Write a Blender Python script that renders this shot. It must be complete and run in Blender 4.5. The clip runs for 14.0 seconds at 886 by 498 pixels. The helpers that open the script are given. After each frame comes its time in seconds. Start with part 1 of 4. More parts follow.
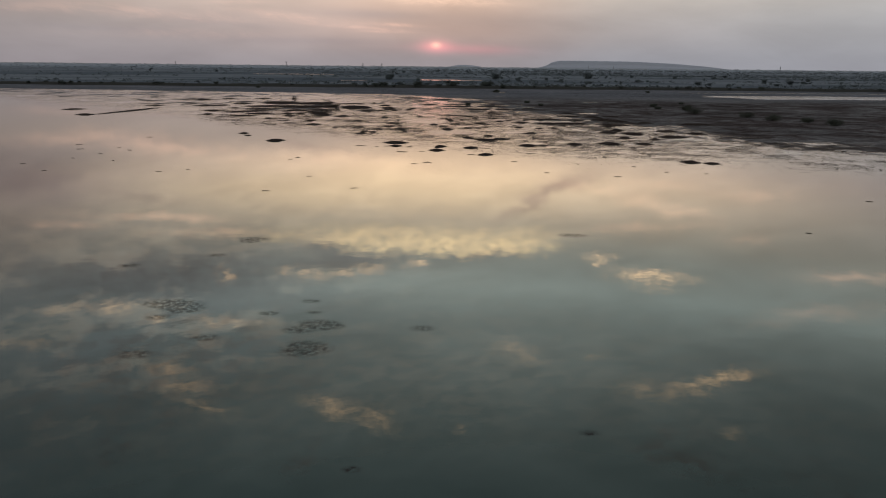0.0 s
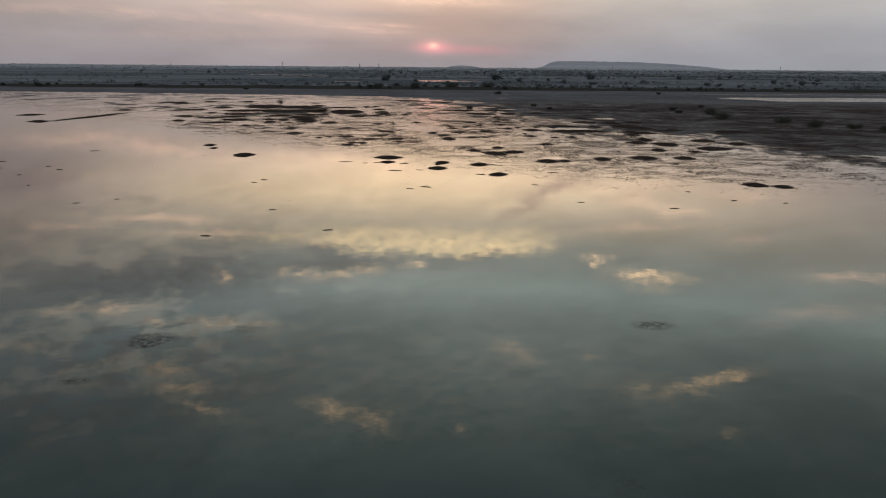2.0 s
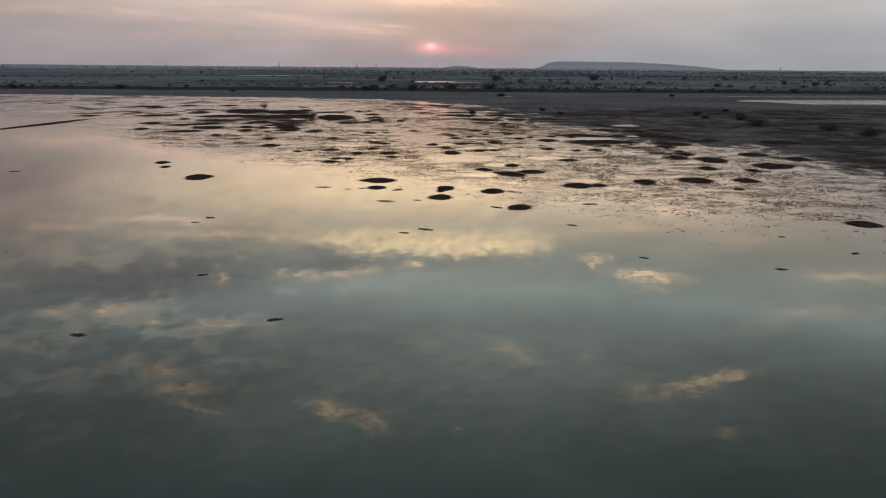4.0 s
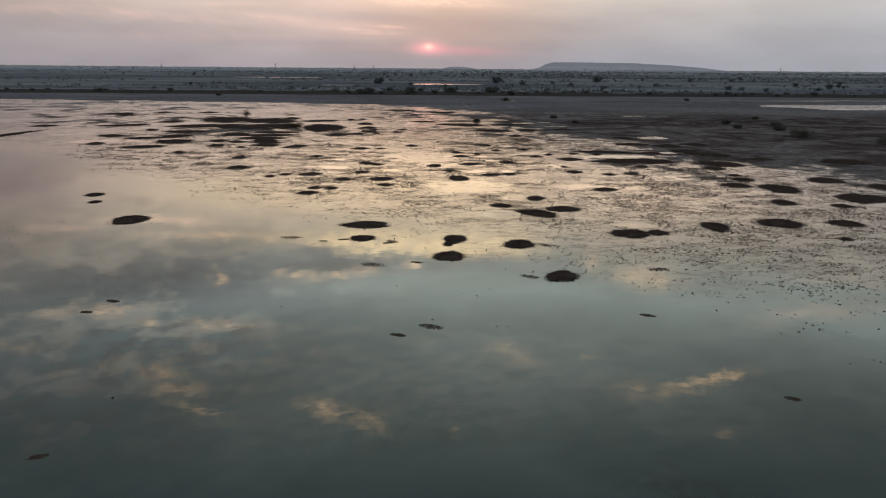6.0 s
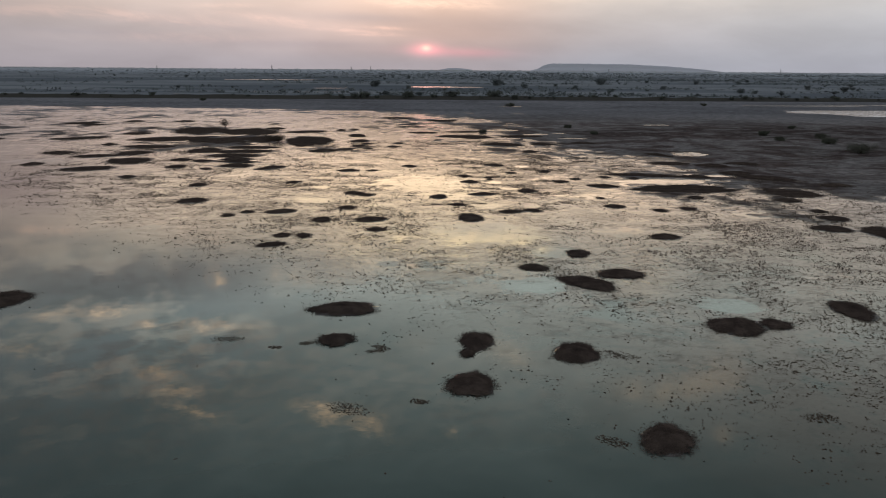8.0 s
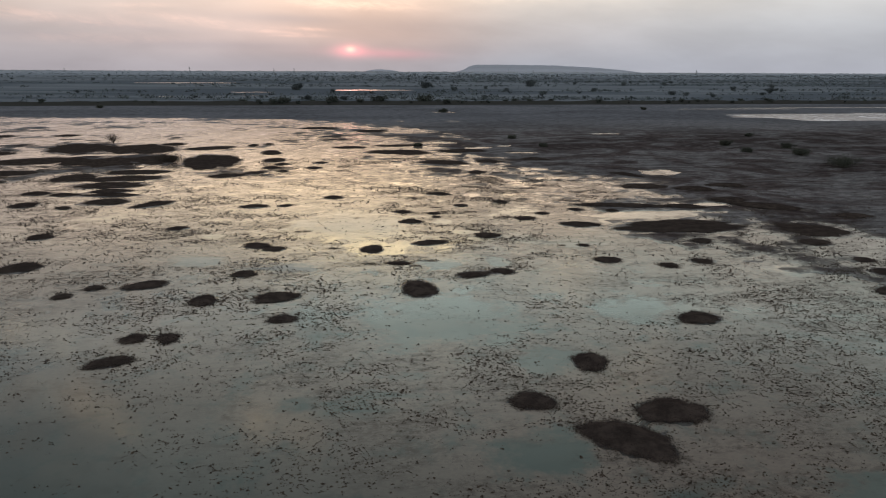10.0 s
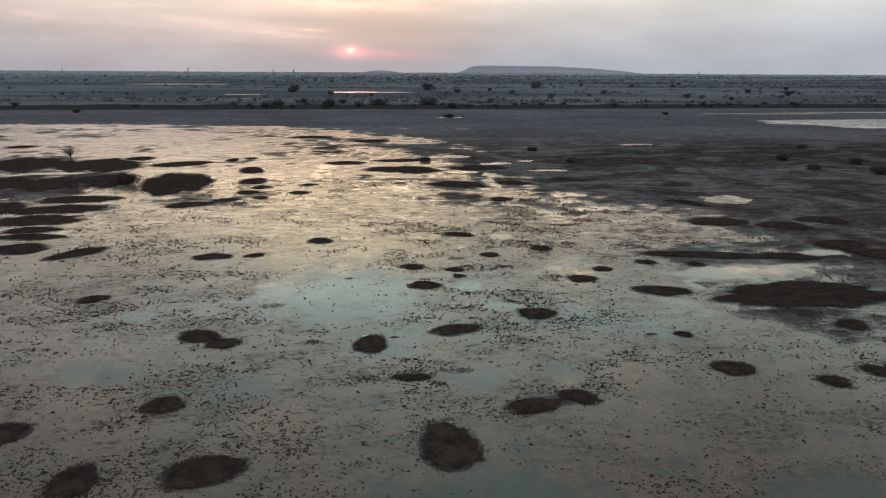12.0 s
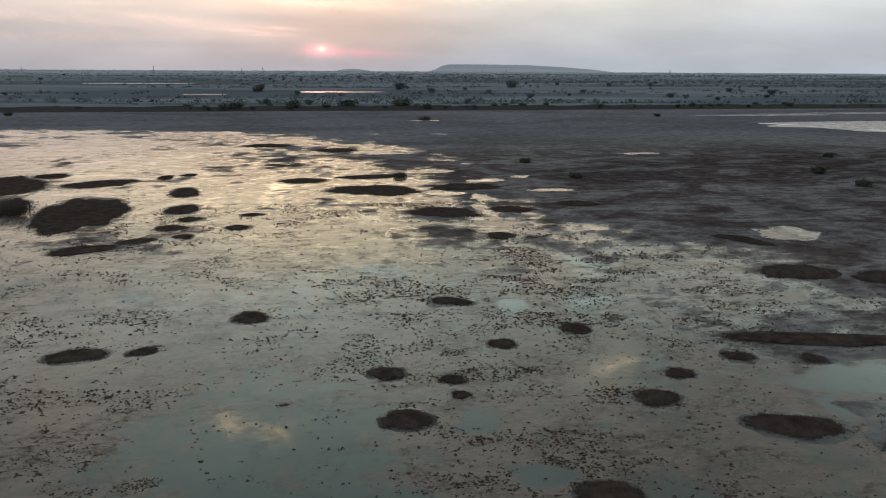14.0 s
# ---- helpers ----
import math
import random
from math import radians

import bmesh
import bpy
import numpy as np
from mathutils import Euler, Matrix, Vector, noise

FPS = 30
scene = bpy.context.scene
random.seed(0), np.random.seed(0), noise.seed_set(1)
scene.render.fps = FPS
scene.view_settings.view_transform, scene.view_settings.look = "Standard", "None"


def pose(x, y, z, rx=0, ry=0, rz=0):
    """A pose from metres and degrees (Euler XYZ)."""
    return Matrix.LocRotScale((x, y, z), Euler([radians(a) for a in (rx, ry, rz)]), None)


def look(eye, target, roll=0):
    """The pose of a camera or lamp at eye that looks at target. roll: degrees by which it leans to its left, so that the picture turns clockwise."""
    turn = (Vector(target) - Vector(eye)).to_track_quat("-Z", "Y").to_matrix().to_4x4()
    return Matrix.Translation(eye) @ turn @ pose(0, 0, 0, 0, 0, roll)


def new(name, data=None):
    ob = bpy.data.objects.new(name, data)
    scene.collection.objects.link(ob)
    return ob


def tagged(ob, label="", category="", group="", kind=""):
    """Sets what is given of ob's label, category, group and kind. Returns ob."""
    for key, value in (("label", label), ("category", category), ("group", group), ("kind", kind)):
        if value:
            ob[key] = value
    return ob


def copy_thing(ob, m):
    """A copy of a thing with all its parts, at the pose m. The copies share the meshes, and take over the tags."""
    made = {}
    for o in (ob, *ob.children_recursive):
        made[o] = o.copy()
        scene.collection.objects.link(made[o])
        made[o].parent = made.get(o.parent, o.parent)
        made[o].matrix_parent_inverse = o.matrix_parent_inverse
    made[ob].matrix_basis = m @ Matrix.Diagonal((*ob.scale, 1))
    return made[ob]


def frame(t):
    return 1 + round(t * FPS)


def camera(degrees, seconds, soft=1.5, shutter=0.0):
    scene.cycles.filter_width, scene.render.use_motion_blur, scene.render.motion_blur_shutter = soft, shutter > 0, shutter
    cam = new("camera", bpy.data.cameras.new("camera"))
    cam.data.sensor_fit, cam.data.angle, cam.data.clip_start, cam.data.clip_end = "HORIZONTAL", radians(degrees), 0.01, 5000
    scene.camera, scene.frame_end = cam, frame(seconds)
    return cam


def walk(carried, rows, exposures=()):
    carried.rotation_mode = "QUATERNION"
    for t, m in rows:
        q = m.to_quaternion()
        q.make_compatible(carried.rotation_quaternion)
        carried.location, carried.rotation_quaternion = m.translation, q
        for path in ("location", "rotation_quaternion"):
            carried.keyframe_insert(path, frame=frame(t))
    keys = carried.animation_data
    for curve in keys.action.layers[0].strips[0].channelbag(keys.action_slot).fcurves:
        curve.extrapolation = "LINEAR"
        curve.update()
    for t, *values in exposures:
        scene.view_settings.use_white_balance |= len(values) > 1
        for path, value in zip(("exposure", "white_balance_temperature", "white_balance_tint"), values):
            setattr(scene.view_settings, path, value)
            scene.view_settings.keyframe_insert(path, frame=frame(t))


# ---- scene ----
cam = camera(64.94, 14.0, soft=1.1)
PATH = [
    (0.0, 0.00, 0.00, 11.95, 0.14, -14.94, -0.57),
    (0.5, -0.11, 4.68, 11.88, 0.10, -14.93, -0.54),
    (1.0, -0.30, 9.23, 11.84, 0.03, -14.93, -0.51),
    (1.5, -0.44, 13.86, 11.79, -0.02, -14.91, -0.51),
    (2.0, -0.59, 18.48, 11.73, -0.07, -14.89, -0.48),
    (2.5, -0.70, 23.11, 11.69, -0.11, -14.88, -0.48),
    (3.0, -0.83, 27.80, 11.64, -0.16, -14.87, -0.47),
    (5.5, -1.64, 50.37, 11.86, -0.39, -14.82, -0.44),
    (6.0, -1.83, 54.91, 12.19, -0.44, -14.80, -0.45),
    (6.5, -2.04, 59.35, 12.41, -0.49, -14.79, -0.45),
    (7.0, -2.23, 63.79, 12.44, -0.54, -14.74, -0.45),
    (7.5, -2.39, 68.27, 12.49, -0.59, -14.71, -0.43),
    (8.0, -2.54, 72.88, 12.68, -0.64, -14.70, -0.42),
    (8.5, -2.70, 77.37, 12.90, -0.66, -14.67, -0.39),
    (8.6, -2.72, 78.27, 12.93, -0.68, -14.65, -0.37),
    (8.7, -2.73, 79.17, 12.97, -0.78, -14.64, -0.34),
    (8.8, -2.75, 80.08, 13.01, -1.30, -14.62, -0.32),
    (8.9, -2.76, 80.98, 13.04, -2.40, -14.60, -0.30),
    (9.0, -2.77, 81.89, 13.08, -4.20, -14.59, -0.28),
    (9.1, -2.76, 82.80, 13.09, -5.55, -14.58, -0.28),
    (9.2, -2.75, 83.72, 13.10, -6.42, -14.58, -0.28),
    (9.4, -2.73, 85.56, 13.12, -6.58, -14.58, -0.28),
    (11.5, -2.52, 104.84, 13.31, -6.58, -14.51, -0.30),
    (12.0, -2.32, 109.25, 13.32, -6.58, -14.50, -0.33),
    (12.5, -2.03, 113.67, 13.30, -6.56, -14.51, -0.33),
    (13.0, -1.75, 118.12, 13.28, -6.56, -14.52, -0.31),
    (13.5, -1.44, 122.58, 13.24, -6.56, -14.56, -0.35),
    (13.6, -1.35, 123.48, 13.24, -6.57, -14.56, -0.34),
    (13.7, -1.26, 124.38, 13.23, -6.62, -14.57, -0.34),
    (13.8, -1.18, 125.28, 13.22, -6.95, -14.58, -0.34),
    (13.9, -1.09, 126.18, 13.21, -8.05, -14.58, -0.33),
    (14.0, -1.00, 127.07, 13.20, -8.83, -14.59, -0.33),
]
walk(cam, [(t, pose(x, y, z, 90 + pitch, roll, yaw)) for t, x, y, z, yaw, pitch, roll in PATH],
     exposures=[(0.0, 0.05, 6500, 10), (3.0, 0.12, 6500, 10), (7.5, 0.36, 6420, 11), (9.0, 0.44, 6370, 10), (12.5, 0.60, 6290, 6), (14.0, 0.66, 6250, 5)])

# ---- world: dusk sky with low haze, a veiled sun and a bank of lit cloud ----
SUN_AZ, SUN_EL = -0.7, 1.3
world = bpy.data.worlds.new("dusk_sky")
scene.world = world
world.use_nodes = True
wt = world.node_tree
wt.nodes.clear()


def wire(tree, value, socket):
    if isinstance(value, bpy.types.NodeSocket):
        tree.links.new(value, socket)
    else:
        socket.default_value = value


def m(tree, op, a, b=0.0, c=0.0, clamp=False):
    n = tree.nodes.new("ShaderNodeMath")
    n.operation, n.use_clamp = op, clamp
    for value, socket in zip((a, b, c), n.inputs):
        wire(tree, value, socket)
    return n.outputs[0]


def vm(tree, op, a, b=(0, 0, 0)):
    n = tree.nodes.new("ShaderNodeVectorMath")
    n.operation = op
    wire(tree, a, n.inputs[0])
    if op == "SCALE":
        wire(tree, b, n.inputs["Scale"])
    else:
        wire(tree, b, n.inputs[1])
    return n.outputs[0]


def combine(tree, x, y, z):
    n = tree.nodes.new("ShaderNodeCombineXYZ")
    for value, socket in zip((x, y, z), n.inputs):
        wire(tree, value, socket)
    return n.outputs[0]


def noise_tex(tree, vector, scale, detail=4.0, rough=0.55, distort=0.0, colour=False):
    n = tree.nodes.new("ShaderNodeTexNoise")
    wire(tree, vector, n.inputs["Vector"])
    for key, value in (("Scale", scale), ("Detail", detail), ("Roughness", rough), ("Distortion", distort)):
        n.inputs[key].default_value = value
    return n.outputs["Color" if colour else "Fac"]


def span(tree, value, a, b, lo=0.0, hi=1.0, smooth=True):
    n = tree.nodes.new("ShaderNodeMapRange")
    n.interpolation_type = "SMOOTHSTEP" if smooth else "LINEAR"
    wire(tree, value, n.inputs["Value"])
    for i, v in enumerate((a, b, lo, hi)):
        n.inputs[1 + i].default_value = v
    return n.outputs[0]


def mix(tree, fac, a, b, blend="MIX"):
    n = tree.nodes.new("ShaderNodeMix")
    n.data_type, n.blend_type = "RGBA", blend
    wire(tree, fac, n.inputs[0])
    for value, socket in ((a, n.inputs[6]), (b, n.inputs[7])):
        wire(tree, (*value, 1.0) if isinstance(value, tuple) else value, socket)
    return n.outputs[2]


def ramp(tree, fac, stops):
    n = tree.nodes.new("ShaderNodeValToRGB")
    wire(tree, fac, n.inputs[0])
    els = n.color_ramp.elements
    while len(els) < len(stops):
        els.new(0.5)
    for e, (p, c) in zip(els, stops):
        e.position, e.color = p, (*c, 1.0)
    return n.outputs[0]


way = vm(wt, "NORMALIZE", wt.nodes.new("ShaderNodeTexCoord").outputs["Generated"])
sep = wt.nodes.new("ShaderNodeSeparateXYZ")
wt.links.new(way, sep.inputs[0])
az0 = m(wt, "MULTIPLY", m(wt, "ARCTAN2", sep.outputs[0], sep.outputs[1]), 57.2958)
el0 = m(wt, "MULTIPLY", m(wt, "ARCSINE", sep.outputs[2]), 57.2958)
# ragged cloud edges
warp = wt.nodes.new("ShaderNodeSeparateColor")
wt.links.new(noise_tex(wt, combine(wt, m(wt, "MULTIPLY", az0, 0.10), m(wt, "MULTIPLY", el0, 0.22), 3.1), 1.6, 6, 0.6, 0.0, True), warp.inputs[0])
curl = wt.nodes.new("ShaderNodeSeparateColor")
wt.links.new(noise_tex(wt, combine(wt, m(wt, "MULTIPLY", az0, 0.30), m(wt, "MULTIPLY", el0, 0.75), 5.9), 1.7, 7, 0.68, 0.4, True), curl.inputs[0])
az = m(wt, "ADD", m(wt, "ADD", az0, m(wt, "MULTIPLY", m(wt, "SUBTRACT", warp.outputs[0], 0.5), 4.0)), m(wt, "MULTIPLY", m(wt, "SUBTRACT", curl.outputs[0], 0.5), 4.0))
el = m(wt, "ADD", m(wt, "ADD", el0, m(wt, "MULTIPLY", m(wt, "SUBTRACT", warp.outputs[1], 0.5), 1.1)), m(wt, "MULTIPLY", m(wt, "SUBTRACT", curl.outputs[1], 0.5), 1.7))
fine = noise_tex(wt, combine(wt, m(wt, "MULTIPLY", az0, 0.16), m(wt, "ADD", m(wt, "MULTIPLY", el0, 0.55), m(wt, "MULTIPLY", az0, 0.05)), 7.7), 2.6, 8, 0.66, 0.5)
wisp = span(wt, fine, 0.40, 0.64)
veil = span(wt, noise_tex(wt, combine(wt, m(wt, "MULTIPLY", az0, 0.07), m(wt, "ADD", m(wt, "MULTIPLY", el0, 0.26), m(wt, "MULTIPLY", az0, 0.03)), 2.2), 2.2, 8, 0.64, 0.7), 0.36, 0.66)
# small billows inside the lit cloud
billow = span(wt, noise_tex(wt, combine(wt, m(wt, "MULTIPLY", az0, 0.55), m(wt, "MULTIPLY", el0, 1.5), 4.4), 1.6, 8, 0.66, 0.4), 0.34, 0.68)
broad = noise_tex(wt, combine(wt, m(wt, "MULTIPLY", az0, 0.035), m(wt, "MULTIPLY", el0, 0.12), 1.3), 1.5, 4, 0.5)


def puff(a, e, sa, se, lean=0.0, soft=False):
    """A soft patch of sky round azimuth a and elevation e, in degrees."""
    u = m(wt, "DIVIDE", m(wt, "SUBTRACT", az0 if soft else az, a), sa)
    rise = m(wt, "MULTIPLY", m(wt, "SUBTRACT", az0 if soft else az, a), lean)
    v = m(wt, "DIVIDE", m(wt, "SUBTRACT", m(wt, "SUBTRACT", el0 if soft else el, e), rise), se)
    q = m(wt, "ADD", m(wt, "MULTIPLY", u, u), m(wt, "MULTIPLY", v, v))
    return m(wt, "EXPONENT", m(wt, "MULTIPLY", q, -1.0))


sky = wt.nodes.new("ShaderNodeTexSky")
sky.sky_type, sky.sun_disc = "NISHITA", False
sky.sun_elevation, sky.sun_rotation = radians(SUN_EL), radians(SUN_AZ)
sky.air_density, sky.dust_density, sky.ozone_density = 1.0, 4.0, 1.5

# haze at the horizon clearing to a pale blue-green, deeper overhead
clear = ramp(wt, m(wt, "DIVIDE", el0, 90.0, clamp=True), [
    (0.0, (0.310, 0.281, 0.296)), (0.035, (0.360, 0.328, 0.328)), (0.055, (0.42, 0.374, 0.356)), (0.09, (0.56, 0.49, 0.48)),
    (0.15, (0.78, 0.77, 0.66)), (0.20, (1.14, 1.32, 1.20)), (0.27, (0.82, 0.94, 0.86)), (0.38, (0.50, 0.60, 0.57)), (0.5, (0.45, 0.46, 0.49)), (1.0, (0.41, 0.42, 0.46))])
light = mix(wt, 1.0, clear, vm(wt, "SCALE", sky.outputs[0], 0.02), "ADD")
# slow unevenness of thin high cloud
light = vm(wt, "SCALE", light, span(wt, broad, 0.3, 0.7, 0.88, 1.12))
# drifts of thin grey cloud, stronger away from the horizon
drift = m(wt, "MULTIPLY", veil, span(wt, el0, 4.0, 12.0, 0.12, 0.38))
light = mix(wt, drift, light, vm(wt, "MULTIPLY", light, (0.75, 0.71, 0.69)))
# paler haze away from the sun's cloud
light = vm(wt, "SCALE", light, m(wt, "ADD", 1.0, m(wt, "MULTIPLY", m(wt, "MULTIPLY", span(wt, az0, 8, 24), span(wt, el0, 11, 4)), 0.18)))


def lit(base, amount, colour):
    return vm(wt, "ADD", base, vm(wt, "SCALE", colour, amount))


def dimmed(base, amount, colour):
    return mix(wt, amount, base, vm(wt, "MULTIPLY", base, colour))


light = mix(wt, m(wt, "MULTIPLY", span(wt, az0, 2, 14), span(wt, el0, 9, 5)), light, vm(wt, "MULTIPLY", light, (0.90, 1.0, 1.05)))
# grey cloud: shoulder, and the bank above the bright belt
bank = m(wt, "MULTIPLY", puff(-24, 15.9, 13.0, 2.3, 0.05), m(wt, "ADD", 0.62, m(wt, "MULTIPLY", billow, 0.45)))
grey = m(wt, "MAXIMUM", m(wt, "MAXIMUM", puff(-40, 12, 12, 8, 0, True), bank),
         m(wt, "MAXIMUM", m(wt, "MULTIPLY", puff(-9, 16.1, 6.5, 0.6, 0.02), 0.75), m(wt, "MULTIPLY", puff(-24, 22, 12, 5), m(wt, "MULTIPLY", wisp, 0.8))))
light = dimmed(light, m(wt, "MINIMUM", grey, 0.94), (0.60, 0.52, 0.53))
light = dimmed(light, m(wt, "MULTIPLY", puff(-38, 27, 20, 14), 0.95), (0.42, 0.40, 0.43))
light = dimmed(light, m(wt, "MULTIPLY", puff(36, 28, 18, 13), 0.95), (0.42, 0.41, 0.42))
# warm glow under the belt, where thin cloud is lit from below
light = lit(light, m(wt, "MULTIPLY", m(wt, "MULTIPLY", puff(-3, 9.6, 20, 3.2), span(wt, el0, 4.0, 8.0)), m(wt, "SUBTRACT", 1.08, m(wt, "MULTIPLY", veil, 0.2))), (1.42, 0.99, 0.50))
light = lit(light, m(wt, "MULTIPLY", puff(19, 9.8, 13, 3.6), 0.46), (0.82, 0.56, 0.33))
# the belt: a wedge of cloud, soft below and cut off sharply above
crest = m(wt, "SUBTRACT", 15.5, m(wt, "MULTIPLY", m(wt, "POWER", m(wt, "ABSOLUTE", m(wt, "SUBTRACT", az, 1.0)), 2.0), 0.0058))
crest = m(wt, "ADD", crest, m(wt, "MULTIPLY", m(wt, "SUBTRACT", billow, 0.5), 0.4))
belt = m(wt, "MULTIPLY", m(wt, "MULTIPLY", span(wt, el, 12.5, 14.4), span(wt, m(wt, "SUBTRACT", crest, el), -0.4, 0.6)),
         m(wt, "MULTIPLY", span(wt, az, 11.5, 5.0), span(wt, az, -22.0, 1.0, 0.18, 1.0)))
light = lit(light, m(wt, "MULTIPLY", belt, m(wt, "ADD", 0.8, m(wt, "ADD", m(wt, "MULTIPLY", billow, 0.8), m(wt, "MULTIPLY", wisp, 1.1)))), (1.0, 0.68, 0.29))
# clouds as azimuth, elevation, half width, half height, lean and strength: torn golden scraps above the belt
GOLD = [
    (17.6, 16.3, 2.1, 0.4, 0.01, 2.9), (16.2, 16.2, 1.0, 0.22, -0.09, 1.2), (13.3, 15.1, 0.8, 0.18, -0.07, 2.2), (13.5, 15.6, 0.4, 0.18, -0.07, 2.8), (17.5, 17.3, 1.8, 0.22, 0.0, 0.8),
    (-26.5, 17.9, 2.3, 0.29, 0.1, 1.5), (-30.0, 17.8, 0.9, 0.24, 0.16, 0.8), (-23.0, 19.5, 0.9, 0.21, 0.12, 1.3), (-19.1, 20.1, 2.4, 0.35, 0.16, 1.3), (-15.0, 20.6, 1.4, 0.36, 0.08, 0.5),
    (-18.0, 16.5, 0.6, 0.35, 0.08, 2.2), (-12.3, 16.6, 1.4, 0.23, 0.05, 2.2), (-8.7, 16.8, 2.1, 0.32, -0.08, 1.6), (-2.0, 16.0, 0.7, 0.23, 0.0, 2.0), (-5.6, 16.4, 0.9, 0.23, 0.02, 1.2),
]
HIGH_GOLD = [
    (-22.9, 23.1, 1.7, 0.34, 0.3, 1.2), (-21.1, 24.6, 1.9, 0.34, 0.14, 1.3), (-20.6, 26.3, 1.2, 0.33, 0.48, 1.4), (-9.5, 27.5, 1.3, 0.57, 0.15, 2.4), (-6.1, 28.4, 1.7, 0.65, 0.38, 1.5),
    (-11.6, 26.9, 1.5, 0.44, 0.08, 0.8), (6.1, 22.9, 1.8, 0.54, 0.05, 0.9), (8.2, 23.7, 1.3, 0.4, -0.06, 0.6), (13.2, 22.9, 0.9, 0.18, -0.09, 1.3), (22.4, 23.9, 2.5, 0.42, -0.38, 2.1),
    (24.7, 23.0, 0.8, 0.29, -0.28, 1.5), (17.7, 25.1, 1.9, 0.43, -0.04, 0.9), (2.1, 29.5, 0.5, 0.22, -0.02, 0.8), (25.3, 27.1, 0.7, 0.28, -0.2, 0.8), (-33.0, 19.6, 1.3, 0.35, 0.2, 0.8),
]
PINK = [
    (-22.2, 11.6, 4.5, 0.21, 0.11, 0.7), (-28.9, 11.6, 2.2, 0.2, 0.1, 0.45), (-17.7, 13.1, 5.2, 0.27, 0.1, 0.5), (-21.4, 6.4, 4.8, 0.68, 0.14, 0.32), (-28.1, 5.4, 3.3, 0.4, -0.02, 0.22),
    (-8.5, 7.7, 6.8, 0.63, 0.07, 0.22), (15.1, 10.2, 4.9, 0.45, 0.16, 0.35), (15.3, 12.7, 4.0, 0.27, -0.12, 0.5), (19.1, 11.1, 2.2, 0.26, 0.13, 0.4), (18.0, 9.2, 3.8, 0.44, -0.06, 0.2),
    (31.4, 14.5, 3.2, 0.32, -0.16, 0.75), (29.6, 17.6, 3.7, 0.48, -0.28, 0.6), (24.2, 12.8, 1.6, 0.34, -0.11, 0.35), (24.2, 9.4, 2.4, 0.34, -0.08, 0.3),
]
SHADE = [
    (7.9, 10.5, 3.4, 0.41, -0.56, 0.55), (10.5, 9.2, 2.7, 0.32, -0.29, 0.35), (-30.7, 8.7, 3.8, 1.78, 0.08, 0.5), (-24.1, 9.8, 2.3, 0.34, 0.17, 0.25), (-6.8, 15.5, 3.3, 0.32, 0.04, 0.4),
    (3.3, 15.4, 2.9, 0.28, -0.07, 0.3), (-11.1, 6.6, 3.1, 0.4, 0.11, 0.35), (-10.6, 14.7, 1.9, 0.46, 0.04, 0.3),
]
for a, e, sa, se, lean, s in GOLD + HIGH_GOLD:
    light = lit(light, m(wt, "MULTIPLY", puff(a, e, 1.05 * sa, 1.15 * se, lean), m(wt, "ADD", m(wt, "MULTIPLY", billow, s * 0.95), s * 0.15)), (1.0, 0.61, 0.28))
# thin pink streaks
for a, e, sa, se, lean, s in PINK:
    light = lit(light, m(wt, "MULTIPLY", puff(a, e, sa, 1.2 * se, lean), m(wt, "ADD", m(wt, "MULTIPLY", wisp, s * 0.7), s * 0.5)), (1.0, 0.54, 0.32))
# drifts of shaded cloud
for a, e, sa, se, lean, s in SHADE:
    light = dimmed(light, m(wt, "MULTIPLY", puff(a, e, sa, 1.2 * se, lean), s), (0.50, 0.46, 0.56))
# broken cloud over the bank
torn = span(wt, noise_tex(wt, combine(wt, m(wt, "MULTIPLY", az0, 0.11), m(wt, "MULTIPLY", el0, 0.30), 9.4), 2.4, 9, 0.62, 0.3), 0.47, 0.62)
light = lit(light, m(wt, "MULTIPLY", m(wt, "MULTIPLY", puff(-24, 20, 15, 7, 0, True), torn), 0.27), (1.0, 0.66, 0.40))
light = dimmed(light, m(wt, "MULTIPLY", m(wt, "MULTIPLY", puff(-26, 19, 17, 8, 0, True), m(wt, "SUBTRACT", 1.0, torn)), 0.50), (0.56, 0.58, 0.66))
# thin wisps in the clear part
light = lit(light, m(wt, "MULTIPLY", m(wt, "MULTIPLY", puff(-4, 25, 30, 5, 0, True), wisp), 0.28), (1.0, 0.72, 0.50))
# low grey cloud with a pink under-edge, and the veiled sun
LOW_GREY = [(-5.6, 3.62, 4.2, 0.38, -0.02, 0.85), (-10.0, 1.61, 6.5, 0.30, 0.0, 0.4), (3.5, 3.2, 7.0, 0.7, 0.0, 0.4), (-16.7, 2.72, 4.4, 0.2, -0.055, 0.3), (-25.2, 2.17, 4.3, 0.22, -0.02, 0.25)]
for a, e, sa, se, lean, s in LOW_GREY:
    light = dimmed(light, m(wt, "MULTIPLY", puff(a, e, sa, se, lean, True), s), (0.78, 0.83, 0.90))
streak = m(wt, "ADD", 0.45, m(wt, "MULTIPLY", wisp, 0.75))
LOW_PINK = [(-3.7, 2.86, 1.9, 0.13, -0.04, 0.9), (-6.5, 2.62, 3.4, 0.15, -0.06, 0.7), (-5.0, 2.34, 1.8, 0.10, 0.0, 0.6), (-12.0, 3.35, 4.6, 0.30, -0.09, 0.75), (-21, 3.3, 5.5, 0.42, -0.05, 0.7),
            (-29.3, 3.4, 3.5, 0.4, 0.03, 0.4), (-19.6, 1.95, 6.3, 0.35, 0.0, 0.35), (-15.8, 4.3, 2.4, 0.16, 0.03, 0.5)]
